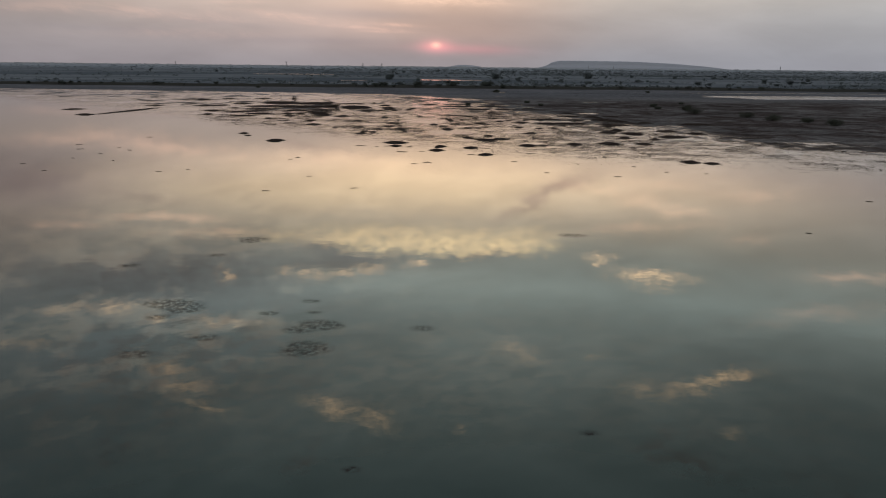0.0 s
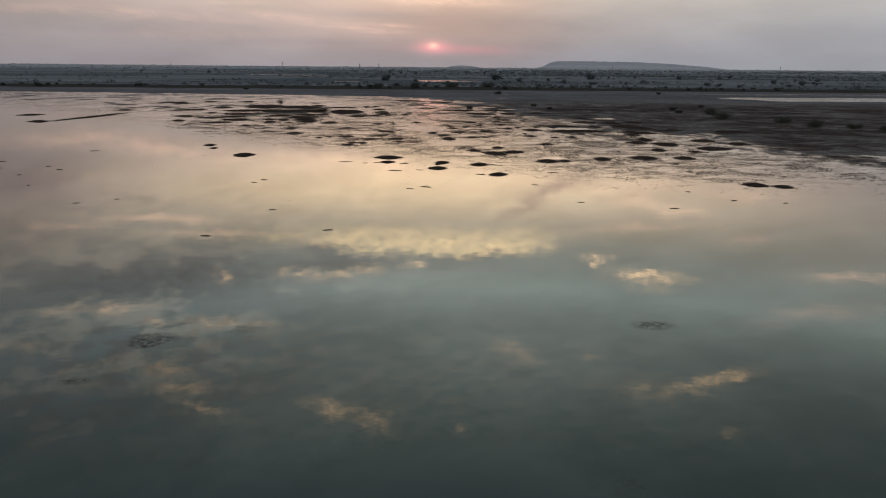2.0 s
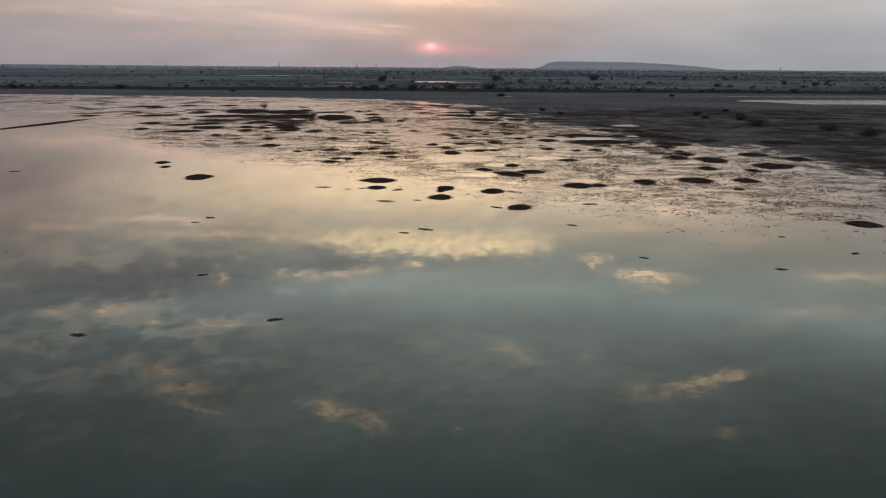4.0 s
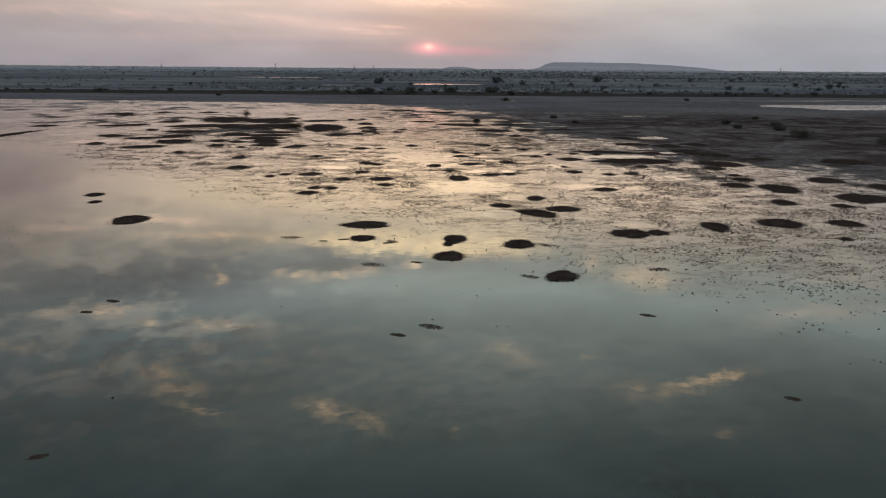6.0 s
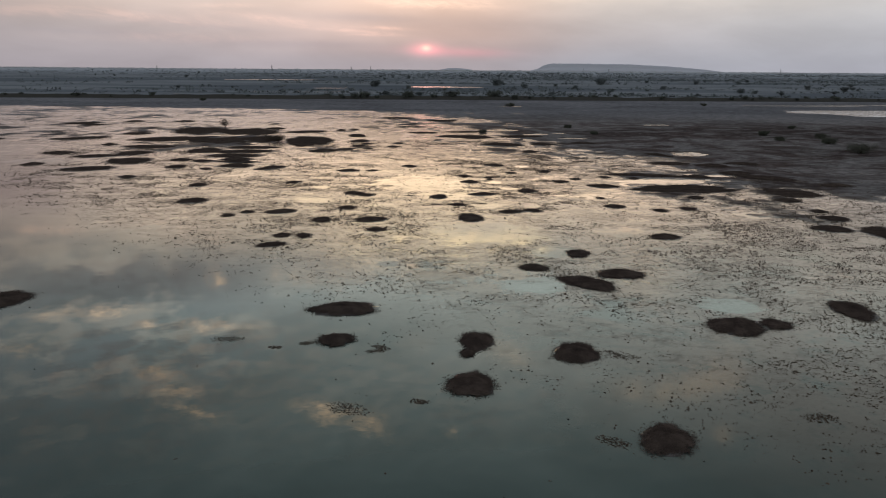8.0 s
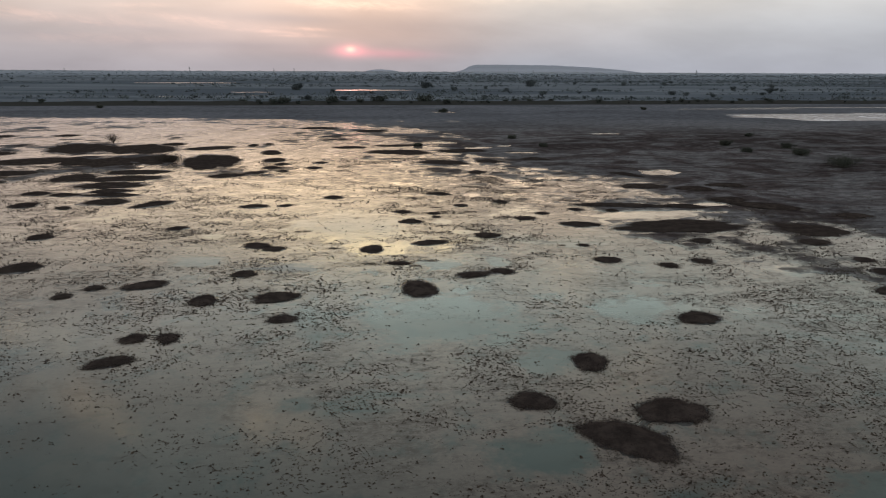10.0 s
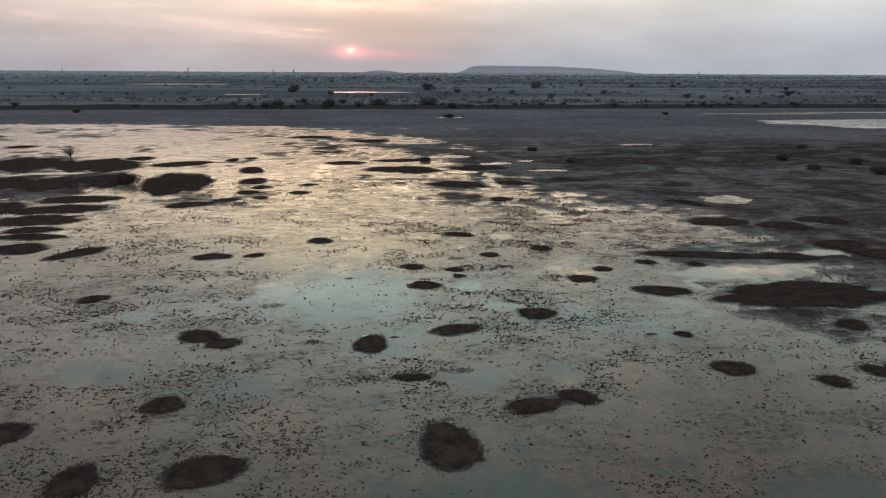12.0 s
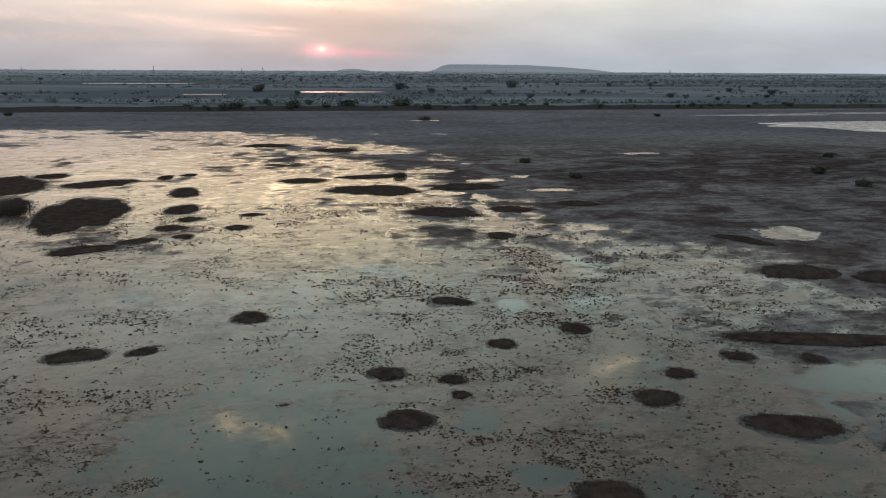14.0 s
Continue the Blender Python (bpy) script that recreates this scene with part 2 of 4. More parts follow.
for a, e, sa, se, lean, s in LOW_PINK:
    light = lit(light, m(wt, "MULTIPLY", puff(a, e, sa, se, lean, True), m(wt, "MULTIPLY", streak, s)), (0.17, 0.085, 0.055))
light = lit(light, m(wt, "MULTIPLY", puff(-0.2, 4.75, 4.4, 0.42, -0.02, True), streak), (0.28, 0.17, 0.11))
light = lit(light, m(wt, "MULTIPLY", puff(11, 5.3, 5.0, 0.40, 0.0, True), streak), (0.12, 0.08, 0.05))
light = lit(light, puff(-9, 3.2, 11, 2.2, 0.0, True), (0.055, 0.045, 0.042))
light = lit(light, puff(-25, 4.9, 12, 1.5, 0.0, True), (0.12, 0.082, 0.058))
light = lit(light, puff(SUN_AZ + 2.4, SUN_EL - 0.2, 3.6, 0.36, -0.02, True), (0.14, 0.005, 0.015))
light = lit(light, puff(SUN_AZ, SUN_EL, 1.15, 0.46, 0, True), (0.42, 0.08, 0.09))
light = lit(light, puff(SUN_AZ, SUN_EL + 0.08, 0.36, 0.22, 0, True), (0.40, 0.27, 0.14))
background = wt.nodes.new("ShaderNodeBackground")
background.inputs["Strength"].default_value = 1.0
wt.links.new(light, background.inputs["Color"])
wt.links.new(background.outputs[0], wt.nodes.new("ShaderNodeOutputWorld").inputs[0])

sun = new("sun", bpy.data.lights.new("sun", "SUN"))
sun.data.energy, sun.data.angle, sun.data.color = 0.006, radians(4), (1.0, 0.45, 0.35)
sun.matrix_world = look((0, 0, 50), Vector((0, 0, 50)) - Vector((math.sin(radians(SUN_AZ)), math.cos(radians(SUN_AZ)), math.tan(radians(SUN_EL)))))


# ---- materials ----
def material(name):
    mat = bpy.data.materials.new(name)
    mat.use_nodes = True
    tree = mat.node_tree
    return mat, tree, tree.nodes["Principled BSDF"]


def bump(tree, shader, value, strength, distance):
    n = tree.nodes.new("ShaderNodeBump")
    n.inputs["Strength"].default_value, n.inputs["Distance"].default_value = strength, distance
    wire(tree, value, n.inputs["Height"])
    tree.links.new(n.outputs[0], shader.inputs["Normal"])


def position(tree):
    out = tree.nodes.new("ShaderNodeNewGeometry").outputs["Position"]
    s = tree.nodes.new("ShaderNodeSeparateXYZ")
    tree.links.new(out, s.inputs[0])
    return out, s.outputs[0], s.outputs[1], s.outputs[2]


# windows of clear water in the weedy film: x, y, half width, half length
CLEAR = [(1.4, 126.6, 4.6, 4.2), (12.5, 127.0, 2.2, 2.0), (-3.6, 150.2, 5.0, 6.0), (-1.3, 142.6, 3.0, 2.4), (4.3, 151.2, 0.9, 1.3), (5.6, 147.0, 1.1, 0.9), (2.5, 137.5, 1.4, 1.3), (6.6, 137.6, 0.9, 1.2),
         (-14.3, 139.6, 1.9, 1.3), (5.7, 120.6, 1.4, 1.6), (3.4, 112.7, 1.8, 1.7), (-14.7, 147.3, 0.8, 0.9), (26.1, 133.5, 1.8, 1.4), (14.0, 109.1, 1.7, 1.3), (13.1, 141.7, 0.7, 1.0), (9.0, 164.0, 1.0, 1.1), (22.9, 152.3, 5.0, 1.5), (32.5, 156.7, 1.8, 0.8), (19.0, 149.8, 0.7, 1.2)]


# mats of weed under the deep pool: x, y, size
DEEP_MATS = [(-14.3, 33.5, 0.71), (-12.8, 32.6, 0.62), (-13.7, 31.5, 0.46), (-6.8, 34.1, 0.41), (-6.3, 32.4, 0.27), (-8.5, 32.2, 0.41), (-6.7, 30.0, 0.5), (-5.3, 30.5, 0.51), (-10.6, 29.0, 0.53),
             (-6.0, 27.5, 0.67), (-5.3, 27.9, 0.4), (-0.9, 30.4, 0.48), (-18.9, 40.2, 0.53), (-14.4, 42.7, 0.47), (-13.1, 47.0, 0.81), (-13.3, 46.2, 0.44), (5.0, 21.0, 0.28), (-6.0, 28.3, 0.66), (-5.9, 30.9, 0.71), (-2.7, 18.7, 0.25), (-13.2, 33.3, 0.85), (-12.9, 27.1, 0.63), (9.4, 49.0, 0.8)]


def part_matte(tree, shader, colour, fac):
    """Lets a matte surface show through the wet one by the given share."""
    dull = tree.nodes.new("ShaderNodeBsdfDiffuse")
    wire(tree, (*colour, 1.0) if isinstance(colour, tuple) else colour, dull.inputs["Color"])
    blend = tree.nodes.new("ShaderNodeMixShader")
    wire(tree, fac, blend.inputs[0])
    tree.links.new(shader.outputs[0], blend.inputs[1])
    tree.links.new(dull.outputs[0], blend.inputs[2])
    for n in tree.nodes:
        if n.type == "OUTPUT_MATERIAL":
            tree.links.new(blend.outputs[0], n.inputs[0])


def water_material():
    mat, t, p = material("still_water")
    pos, x, y, z = position(t)
    # where the pool is shallow a thin scum of weed dulls the surface
    edge = m(t, "SUBTRACT", y, m(t, "ADD", 103.0, m(t, "MULTIPLY", m(t, "MAXIMUM", m(t, "MULTIPLY", x, -1.0), -18.0), 0.85)))
    shallow = span(t, edge, -9, 16)
    patch = noise_tex(t, pos, 0.085, 4, 0.6, 0.6)
    clump = noise_tex(t, pos, 0.55, 4, 0.65)
    scum = m(t, "MULTIPLY", m(t, "MULTIPLY", span(t, patch, 0.34, 0.44), span(t, clump, 0.22, 0.52)), shallow)
    weed = m(t, "MULTIPLY", span(t, noise_tex(t, pos, 0.16, 5, 0.6, 0.8), 0.58, 0.72), span(t, noise_tex(t, pos, 1.3, 4, 0.7), 0.40, 0.62))
    body = mix(t, span(t, noise_tex(t, pos, 0.03, 3), 0.35, 0.65), (0.0100, 0.0230, 0.0240), (0.0150, 0.0270, 0.0275))
    body = mix(t, span(t, edge, -4, 20), body, (0.046, 0.054, 0.050))
    body = mix(t, m(t, "MULTIPLY", weed, span(t, edge, 6, -12)), body, (0.006, 0.005, 0.005))
    thin = m(t, "ADD", m(t, "POWER", m(t, "DIVIDE", m(t, "SUBTRACT", x, 24.0), 11.0), 2.0), m(t, "POWER", m(t, "DIVIDE", m(t, "SUBTRACT", y, 105.0), 15.0), 2.0))
    scum = m(t, "MULTIPLY", scum, m(t, "SUBTRACT", 1.0, m(t, "MULTIPLY", m(t, "EXPONENT", m(t, "MULTIPLY", thin, -1.0)), 0.25)))
    lid = 1.0
    for cx, cy, rx, ry in CLEAR:
        u, v = m(t, "DIVIDE", m(t, "SUBTRACT", x, cx), rx), m(t, "DIVIDE", m(t, "SUBTRACT", y, cy), ry)
        r2 = m(t, "ADD", m(t, "ADD", m(t, "MULTIPLY", u, u), m(t, "MULTIPLY", v, v)), m(t, "MULTIPLY", m(t, "SUBTRACT", clump, 0.5), 4.5))
        lid = m(t, "MULTIPLY", lid, span(t, r2, 0.3, 1.6))
    scum = m(t, "MULTIPLY", scum, lid)
    body = mix(t, m(t, "MULTIPLY", scum, 0.9), body, (0.102, 0.074, 0.063))
    long = vm(t, "MULTIPLY", pos, (0.62, 1.0, 1.0))
    tufts = m(t, "MULTIPLY", span(t, noise_tex(t, long, 0.48, 4, 0.62, 0.3), 0.42, 0.58), span(t, noise_tex(t, long, 0.09, 3, 0.5), 0.34, 0.56, 0.25, 1.0))
    speck = m(t, "MULTIPLY", m(t, "MULTIPLY", span(t, noise_tex(t, long, 3.4, 5, 0.82), 0.50, 0.58), shallow), m(t, "MULTIPLY", tufts, m(t, "ADD", 0.25, m(t, "MULTIPLY", scum, 0.75))))
    # fine crumbs and stalks in the film
    crumb = span(t, noise_tex(t, long, 6.5, 4, 0.7), 0.45, 0.60)
    stalk = span(t, noise_tex(t, vm(t, "MULTIPLY", pos, (0.5, 1.0, 1.0)), 2.0, 6, 0.78, 0.4), 0.50, 0.60)
    crumb = m(t, "MULTIPLY", m(t, "MAXIMUM", m(t, "MULTIPLY", crumb, 0.62), stalk), m(t, "MULTIPLY", m(t, "MINIMUM", m(t, "MULTIPLY", scum, 1.5), 1.0), m(t, "ADD", 0.22, m(t, "MULTIPLY", tufts, 0.42))))
    speck = m(t, "MAXIMUM", speck, crumb)
    body = mix(t, m(t, "MULTIPLY", speck, 0.9), body, (0.028, 0.023, 0.021))
    # larger smears of mud barely awash
    shoreward = span(t, m(t, "ADD", x, m(t, "MULTIPLY", m(t, "SUBTRACT", y, 150.0), 0.35)), -10, 16)
    broadly = noise_tex(t, vm(t, "MULTIPLY", pos, (0.6, 1.0, 1.0)), 0.07, 4, 0.6, 0.5)
    smear = m(t, "MULTIPLY", m(t, "MULTIPLY", span(t, noise_tex(t, vm(t, "MULTIPLY", pos, (0.62, 1.0, 1.0)), 0.95, 8, 0.74, 0.5), 0.47, 0.59), m(t, "MAXIMUM", scum, m(t, "MULTIPLY", m(t, "MULTIPLY", shallow, lid), 0.8))), m(t, "MULTIPLY", span(t, m(t, "ADD", y, m(t, "MULTIPLY", x, 0.3)), 118, 165), m(t, "MULTIPLY", span(t, broadly, 0.36, 0.56, 0.4, 1.0), m(t, "ADD", 0.44, m(t, "MULTIPLY", shoreward, 0.6)))))
    body = mix(t, m(t, "MULTIPLY", smear, 0.85), body, (0.052, 0.045, 0.042))
    speck = m(t, "MAXIMUM", speck, m(t, "MULTIPLY", smear, 0.9))
    film = m(t, "MULTIPLY", scum, m(t, "ADD", 0.03, m(t, "MULTIPLY", m(t, "MULTIPLY", shoreward, span(t, y, 132, 158)), 0.38)))
    # dim mats of weed under the deep water
    mats = 0.0
    for cx, cy, r in DEEP_MATS:
        u, v = m(t, "DIVIDE", m(t, "SUBTRACT", x, cx), 1.5 * r), m(t, "DIVIDE", m(t, "SUBTRACT", y, cy), 0.9 * r)
        mats = m(t, "ADD", mats, m(t, "EXPONENT", m(t, "MULTIPLY", m(t, "ADD", m(t, "MULTIPLY", u, u), m(t, "MULTIPLY", v, v)), -1.0)))
    mats = m(t, "MULTIPLY", span(t, mats, 0.25, 0.9), span(t, noise_tex(t, pos, 3.6, 6, 0.78), 0.38, 0.60))
    body = mix(t, mats, body, (0.010, 0.007, 0.008))
    speck = m(t, "MAXIMUM", speck, m(t, "MULTIPLY", mats, 0.75))
    t.links.new(m(t, "SUBTRACT", 0.5, m(t, "MULTIPLY", scum, 0.04)), p.inputs["Specular IOR Level"])
    t.links.new(body, p.inputs["Base Color"])
    t.links.new(m(t, "ADD", m(t, "MULTIPLY", scum, 0.13), 0.012), p.inputs["Roughness"])
    p.inputs["IOR"].default_value = 1.333
    part_matte(t, p, body, m(t, "MAXIMUM", m(t, "MULTIPLY", speck, 0.85), film))
    ripple = m(t, "ADD", noise_tex(t, pos, 1.1, 3, 0.5), m(t, "MULTIPLY", m(t, "MULTIPLY", noise_tex(t, pos, 9.0, 3, 0.6), scum), 1.2))
    bump(t, p, ripple, 0.10, 0.02)
    return mat


def mud_material():
    mat, t, p = material("wet_mud")
    pos, x, y, z = position(t)
    coarse = noise_tex(t, vm(t, "MULTIPLY", pos, (0.7, 1.0, 1.0)), 0.10, 6, 0.62, 1.0)
    mid = noise_tex(t, pos, 0.45, 5, 0.65)
    grain = noise_tex(t, pos, 4.0, 4, 0.7)
    belt = m(t, "MULTIPLY", span(t, coarse, 0.42, 0.56), span(t, m(t, "ADD", y, m(t, "MULTIPLY", coarse, 40.0)), 285, 245))
    silt = noise_tex(t, vm(t, "MULTIPLY", pos, (0.45, 1.0, 1.0)), 0.42, 7, 0.70, 0.4)
    belt = m(t, "MAXIMUM", belt, m(t, "MULTIPLY", span(t, silt, 0.50, 0.62), span(t, y, 262, 215, 0.0, 0.8)))
    col = mix(t, belt, (0.108, 0.102, 0.108), (0.046, 0.037, 0.038))
    col = mix(t, m(t, "MULTIPLY", span(t, mid, 0.50, 0.72), 0.6), col, (0.122, 0.115, 0.119))
    col = mix(t, m(t, "MULTIPLY", span(t, grain, 0.45, 0.75), 0.45), col, (0.036, 0.030, 0.029))
    col = mix(t, span(t, noise_tex(t, vm(t, "MULTIPLY", pos, (0.6, 1.0, 1.0)), 0.035, 5, 0.6, 0.6), 0.35, 0.65), vm(t, "SCALE", col, 0.78), vm(t, "SCALE", col, 1.12))
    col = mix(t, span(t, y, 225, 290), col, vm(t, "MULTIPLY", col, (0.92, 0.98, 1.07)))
    mottle = span(t, noise_tex(t, vm(t, "MULTIPLY", pos, (0.55, 1.0, 1.0)), 0.95, 6, 0.75, 0.3), 0.40, 0.60)
    col = mix(t, mottle, vm(t, "SCALE", col, 0.64), vm(t, "SCALE", col, 1.12))
    fleck = noise_tex(t, vm(t, "MULTIPLY", pos, (0.55, 1.0, 1.0)), 1.2, 5, 0.75)
    streak = span(t, noise_tex(t, vm(t, "MULTIPLY", pos, (0.45, 1.0, 1.0)), 0.5, 7, 0.75, 0.4), 0.46, 0.62)
    # a film of water over the lowest mud fades out as the ground rises
    uneven = m(t, "ADD", m(t, "ADD", m(t, "MULTIPLY", mid, 0.055), m(t, "MULTIPLY", fleck, 0.085)), m(t, "MULTIPLY", grain, 0.05))
    wet = span(t, m(t, "ADD", z, m(t, "SUBTRACT", uneven, 0.086)), 0.060, 0.0)
    p.inputs["Base Color"].default_value = (0.024, 0.023, 0.022, 1.0)
    film = m(t, "MULTIPLY", m(t, "POWER", wet, 1.6), m(t, "SUBTRACT", 1.0, m(t, "MULTIPLY", streak, 0.75)))
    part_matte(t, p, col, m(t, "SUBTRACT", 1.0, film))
    t.links.new(m(t, "ADD", 0.025, m(t, "MULTIPLY", m(t, "SUBTRACT", 1.0, wet), 0.35)), p.inputs["Roughness"])
    p.inputs["Specular IOR Level"].default_value = 0.5
    p.inputs["IOR"].default_value = 1.34
    bump(t, p, m(t, "ADD", m(t, "MULTIPLY", mid, 1.0), m(t, "MULTIPLY", grain, 0.45)), 0.45, 0.04)
    return mat


def plain_material():
    mat, t, p = material("hazed_scrub_plain")
    pos, x, y, z = position(t)
    fields = noise_tex(t, vm(t, "MULTIPLY", pos, (0.22, 0.8, 1.0)), 0.014, 4, 0.55, 0.5)
    strip = noise_tex(t, vm(t, "MULTIPLY", pos, (0.16, 0.8, 1.0)), 0.05, 6, 0.65)
    col = mix(t, span(t, fields, 0.40, 0.58), (0.066, 0.074, 0.090), (0.112, 0.121, 0.140))
    col = mix(t, span(t, strip, 0.50, 0.66), col, (0.056, 0.065, 0.076))
    # haze painted in: the plain's colour pales and turns bluer with distance
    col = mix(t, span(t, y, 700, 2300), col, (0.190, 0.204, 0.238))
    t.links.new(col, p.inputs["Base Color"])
    p.inputs["Roughness"].default_value = 0.9
    p.inputs["Specular IOR Level"].default_value = 0.0
    bump(t, p, strip, 0.5, 0.4)
    return mat


def mound_material():
    mat, t, p = material("dead_grass_mud")
    pos, x, y, z = position(t)
    a = noise_tex(t, pos, 1.4, 5, 0.65)
    b = noise_tex(t, pos, 14.0, 4, 0.7)
    r = t.nodes.new("ShaderNodeObjectInfo").outputs["Random"]
    col = mix(t, span(t, a, 0.38, 0.64), (0.020, 0.0155, 0.0145), (0.040, 0.031, 0.028))
    col = mix(t, span(t, b, 0.50, 0.74), col, (0.040, 0.030, 0.026))
    col = mix(t, m(t, "MULTIPLY", r, 0.35), col, (0.020, 0.016, 0.015))
    # towards the water the mat of stalks thins out
    rim = t.nodes.new("ShaderNodeAttribute")
    rim.attribute_name = "rim"
    strand = noise_tex(t, pos, 16.0, 4, 0.75)
    ragged = m(t, "ADD", m(t, "MULTIPLY", strand, 0.72), m(t, "MULTIPLY", noise_tex(t, pos, 3.2, 3, 0.6), 0.28))
    cover = span(t, m(t, "SUBTRACT", ragged, span(t, rim.outputs["Fac"], -1.0, 1.0, -0.18, 0.20, False)), 0.45, 0.55)
    t.links.new(col, p.inputs["Base Color"])
    t.links.new(cover, p.inputs["Alpha"])
    p.inputs["Roughness"].default_value = 0.9
    p.inputs["Specular IOR Level"].default_value = 0.0
    bump(t, p, m(t, "ADD", a, m(t, "MULTIPLY", b, 0.5)), 0.9, 0.06)
    return mat


def plain_leafy(name, dark, pale, scale=3.0, rough=0.75):
    mat, t, p = material(name)
    pos, x, y, z = position(t)
    a = noise_tex(t, pos, scale, 3, 0.6)
    island = t.nodes.new("ShaderNodeNewGeometry").outputs["Random Per Island"]
    col = mix(t, m(t, "ADD", m(t, "MULTIPLY", a, 0.5), m(t, "MULTIPLY", island, 0.5)), dark, pale)
    t.links.new(col, p.inputs["Base Color"])
    p.inputs["Roughness"].default_value = rough
    p.inputs["Specular IOR Level"].default_value = 0.0
    return mat


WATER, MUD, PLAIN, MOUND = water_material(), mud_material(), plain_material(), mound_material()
WEED = plain_leafy("water_weed", (0.020, 0.016, 0.0145), (0.064, 0.049, 0.040))
STUBBLE = plain_leafy("dead_grass", (0.014, 0.0105, 0.010), (0.040, 0.030, 0.0265))
LEAF = plain_leafy("scrub_leaf", (0.030, 0.032, 0.028), (0.062, 0.064, 0.054))
# haze put into the colour: paler, bluer leaf for the far plain
FAR_LEAF = plain_leafy("hazed_scrub_leaf", (0.062, 0.070, 0.078), (0.094, 0.103, 0.112), 0.05)
BUSH_LEAF = plain_leafy("thorn_leaf", (0.034, 0.037, 0.036), (0.062, 0.066, 0.060), 1.0)
DARK_SCRUB = plain_leafy("scrubby_bank", (0.020, 0.020, 0.020), (0.040, 0.038, 0.036), 0.6)
# bark lightened in the same way, with the haze in its colour
FAR_BARK = plain_leafy("hazed_bark", (0.05, 0.05, 0.05), (0.08, 0.08, 0.08), 0.5)
BARK = plain_leafy("bark", (0.020, 0.016, 0.013), (0.045, 0.036, 0.030), 6.0)
STEEL = plain_leafy("galvanised_steel", (0.10, 0.105, 0.11), (0.14, 0.145, 0.15), 0.5, 0.5)


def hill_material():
    mat, t, p = material("hazed_rock")
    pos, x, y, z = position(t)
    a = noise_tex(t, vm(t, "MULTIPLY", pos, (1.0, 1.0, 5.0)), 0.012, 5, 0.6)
    # aerial haze painted into the rock: lightened and tinted blue
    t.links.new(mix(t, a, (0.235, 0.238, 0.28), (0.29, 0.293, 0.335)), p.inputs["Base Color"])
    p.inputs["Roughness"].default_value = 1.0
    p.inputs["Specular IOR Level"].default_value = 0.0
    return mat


HILL = hill_material()
# leaf colour paled and blued to stand in for haze on the skyline
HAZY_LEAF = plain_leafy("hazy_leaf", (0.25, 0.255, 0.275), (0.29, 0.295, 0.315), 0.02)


# ---- helpers for meshes ----
def mesh_from(name, verts, faces, mats, smooth=False):
    """A mesh from an array of vertices and an array of faces that all have the same number of corners."""
    verts, faces = np.asarray(verts, dtype=np.float32), np.asarray(faces, dtype=np.int32)
    me = bpy.data.meshes.new(name)
    k = faces.shape[1]
    me.vertices.add(len(verts))
    me.vertices.foreach_set("co", verts.ravel())
    me.loops.add(faces.size)
    me.loops.foreach_set("vertex_index", faces.ravel())
    me.polygons.add(len(faces))
    me.polygons.foreach_set("loop_start", np.arange(0, faces.size, k, dtype=np.int32))
    me.polygons.foreach_set("loop_total", np.full(len(faces), k, dtype=np.int32))
    me.polygons.foreach_set("use_smooth", np.full(len(faces), smooth, dtype=bool))
    for mat in mats:
        me.materials.append(mat)
    me.update(calc_edges=True)
    return me


def part(name, me, parent, label=""):
    ob = new(name, me)
    ob.parent = parent
    return tagged(ob, label)


LATTICE = np.random.RandomState(11).rand(256, 256)


def value_noise(x, y):
    xi, yi = np.floor(x).astype(int), np.floor(y).astype(int)
    u, v = x - xi, y - yi
    u, v = u * u * (3 - 2 * u), v * v * (3 - 2 * v)
    a, b = LATTICE[xi & 255, yi & 255], LATTICE[(xi + 1) & 255, yi & 255]
    c, d = LATTICE[xi & 255, (yi + 1) & 255], LATTICE[(xi + 1) & 255, (yi + 1) & 255]
    return (a * (1 - u) + b * u) * (1 - v) + (c * (1 - u) + d * u) * v


def fbm(x, y, octaves=4):
    total, weight, size = 0.0, 0.0, 1.0
    for i in range(octaves):
        total = total + size * value_noise(x * 2 ** i + 17.3 * i, y * 2 ** i + 9.1 * i)
        weight += size
        size *= 0.52
    return total / weight


def ease(v, a, b):
    s = np.clip((v - a) / (b - a), 0, 1)
    return s * s * (3 - 2 * s)


# ---- where the mounds stand: x, y, half length, half width, turn ----
OPEN_POOL_MOUNDS = [
    (5.7, 94.8, 1, 1.2, -24), (-1, 99.2, 1.1, 1.2, 16), (-1, 102.4, 0.4, 0.5, -4), (4, 102.5, 1.1, 1.3, -6),
    (-0.5, 103.9, 0.9, 1.2, -4), (-7.2, 104, 0.9, 0.9, 5), (12.8, 105.9, 1.4, 1.5, -16), (15, 106.2, 0.9, 0.8, -16),
    (-7.4, 108.4, 1.9, 1.2, 10), (-26.4, 109.7, 1.5, 1.6, 13), (6.8, 113.2, 1.9, 1.3, -44), (9.3, 115.1, 1.5, 1.2, 3),
    (4, 116.5, 1.1, 0.8, -8), (-32.7, 117, 0.6, 0.5, 35), (7.6, 120.1, 0.9, 1.1, -24), (-34.4, 120.6, 0.9, 0.8, 28),
    (-14.5, 122.3, 1.1, 0.7, 19), (-12.6, 125.1, 0.6, 0.8, 8), (-14.3, 125.2, 0.7, 0.7, 7),
]
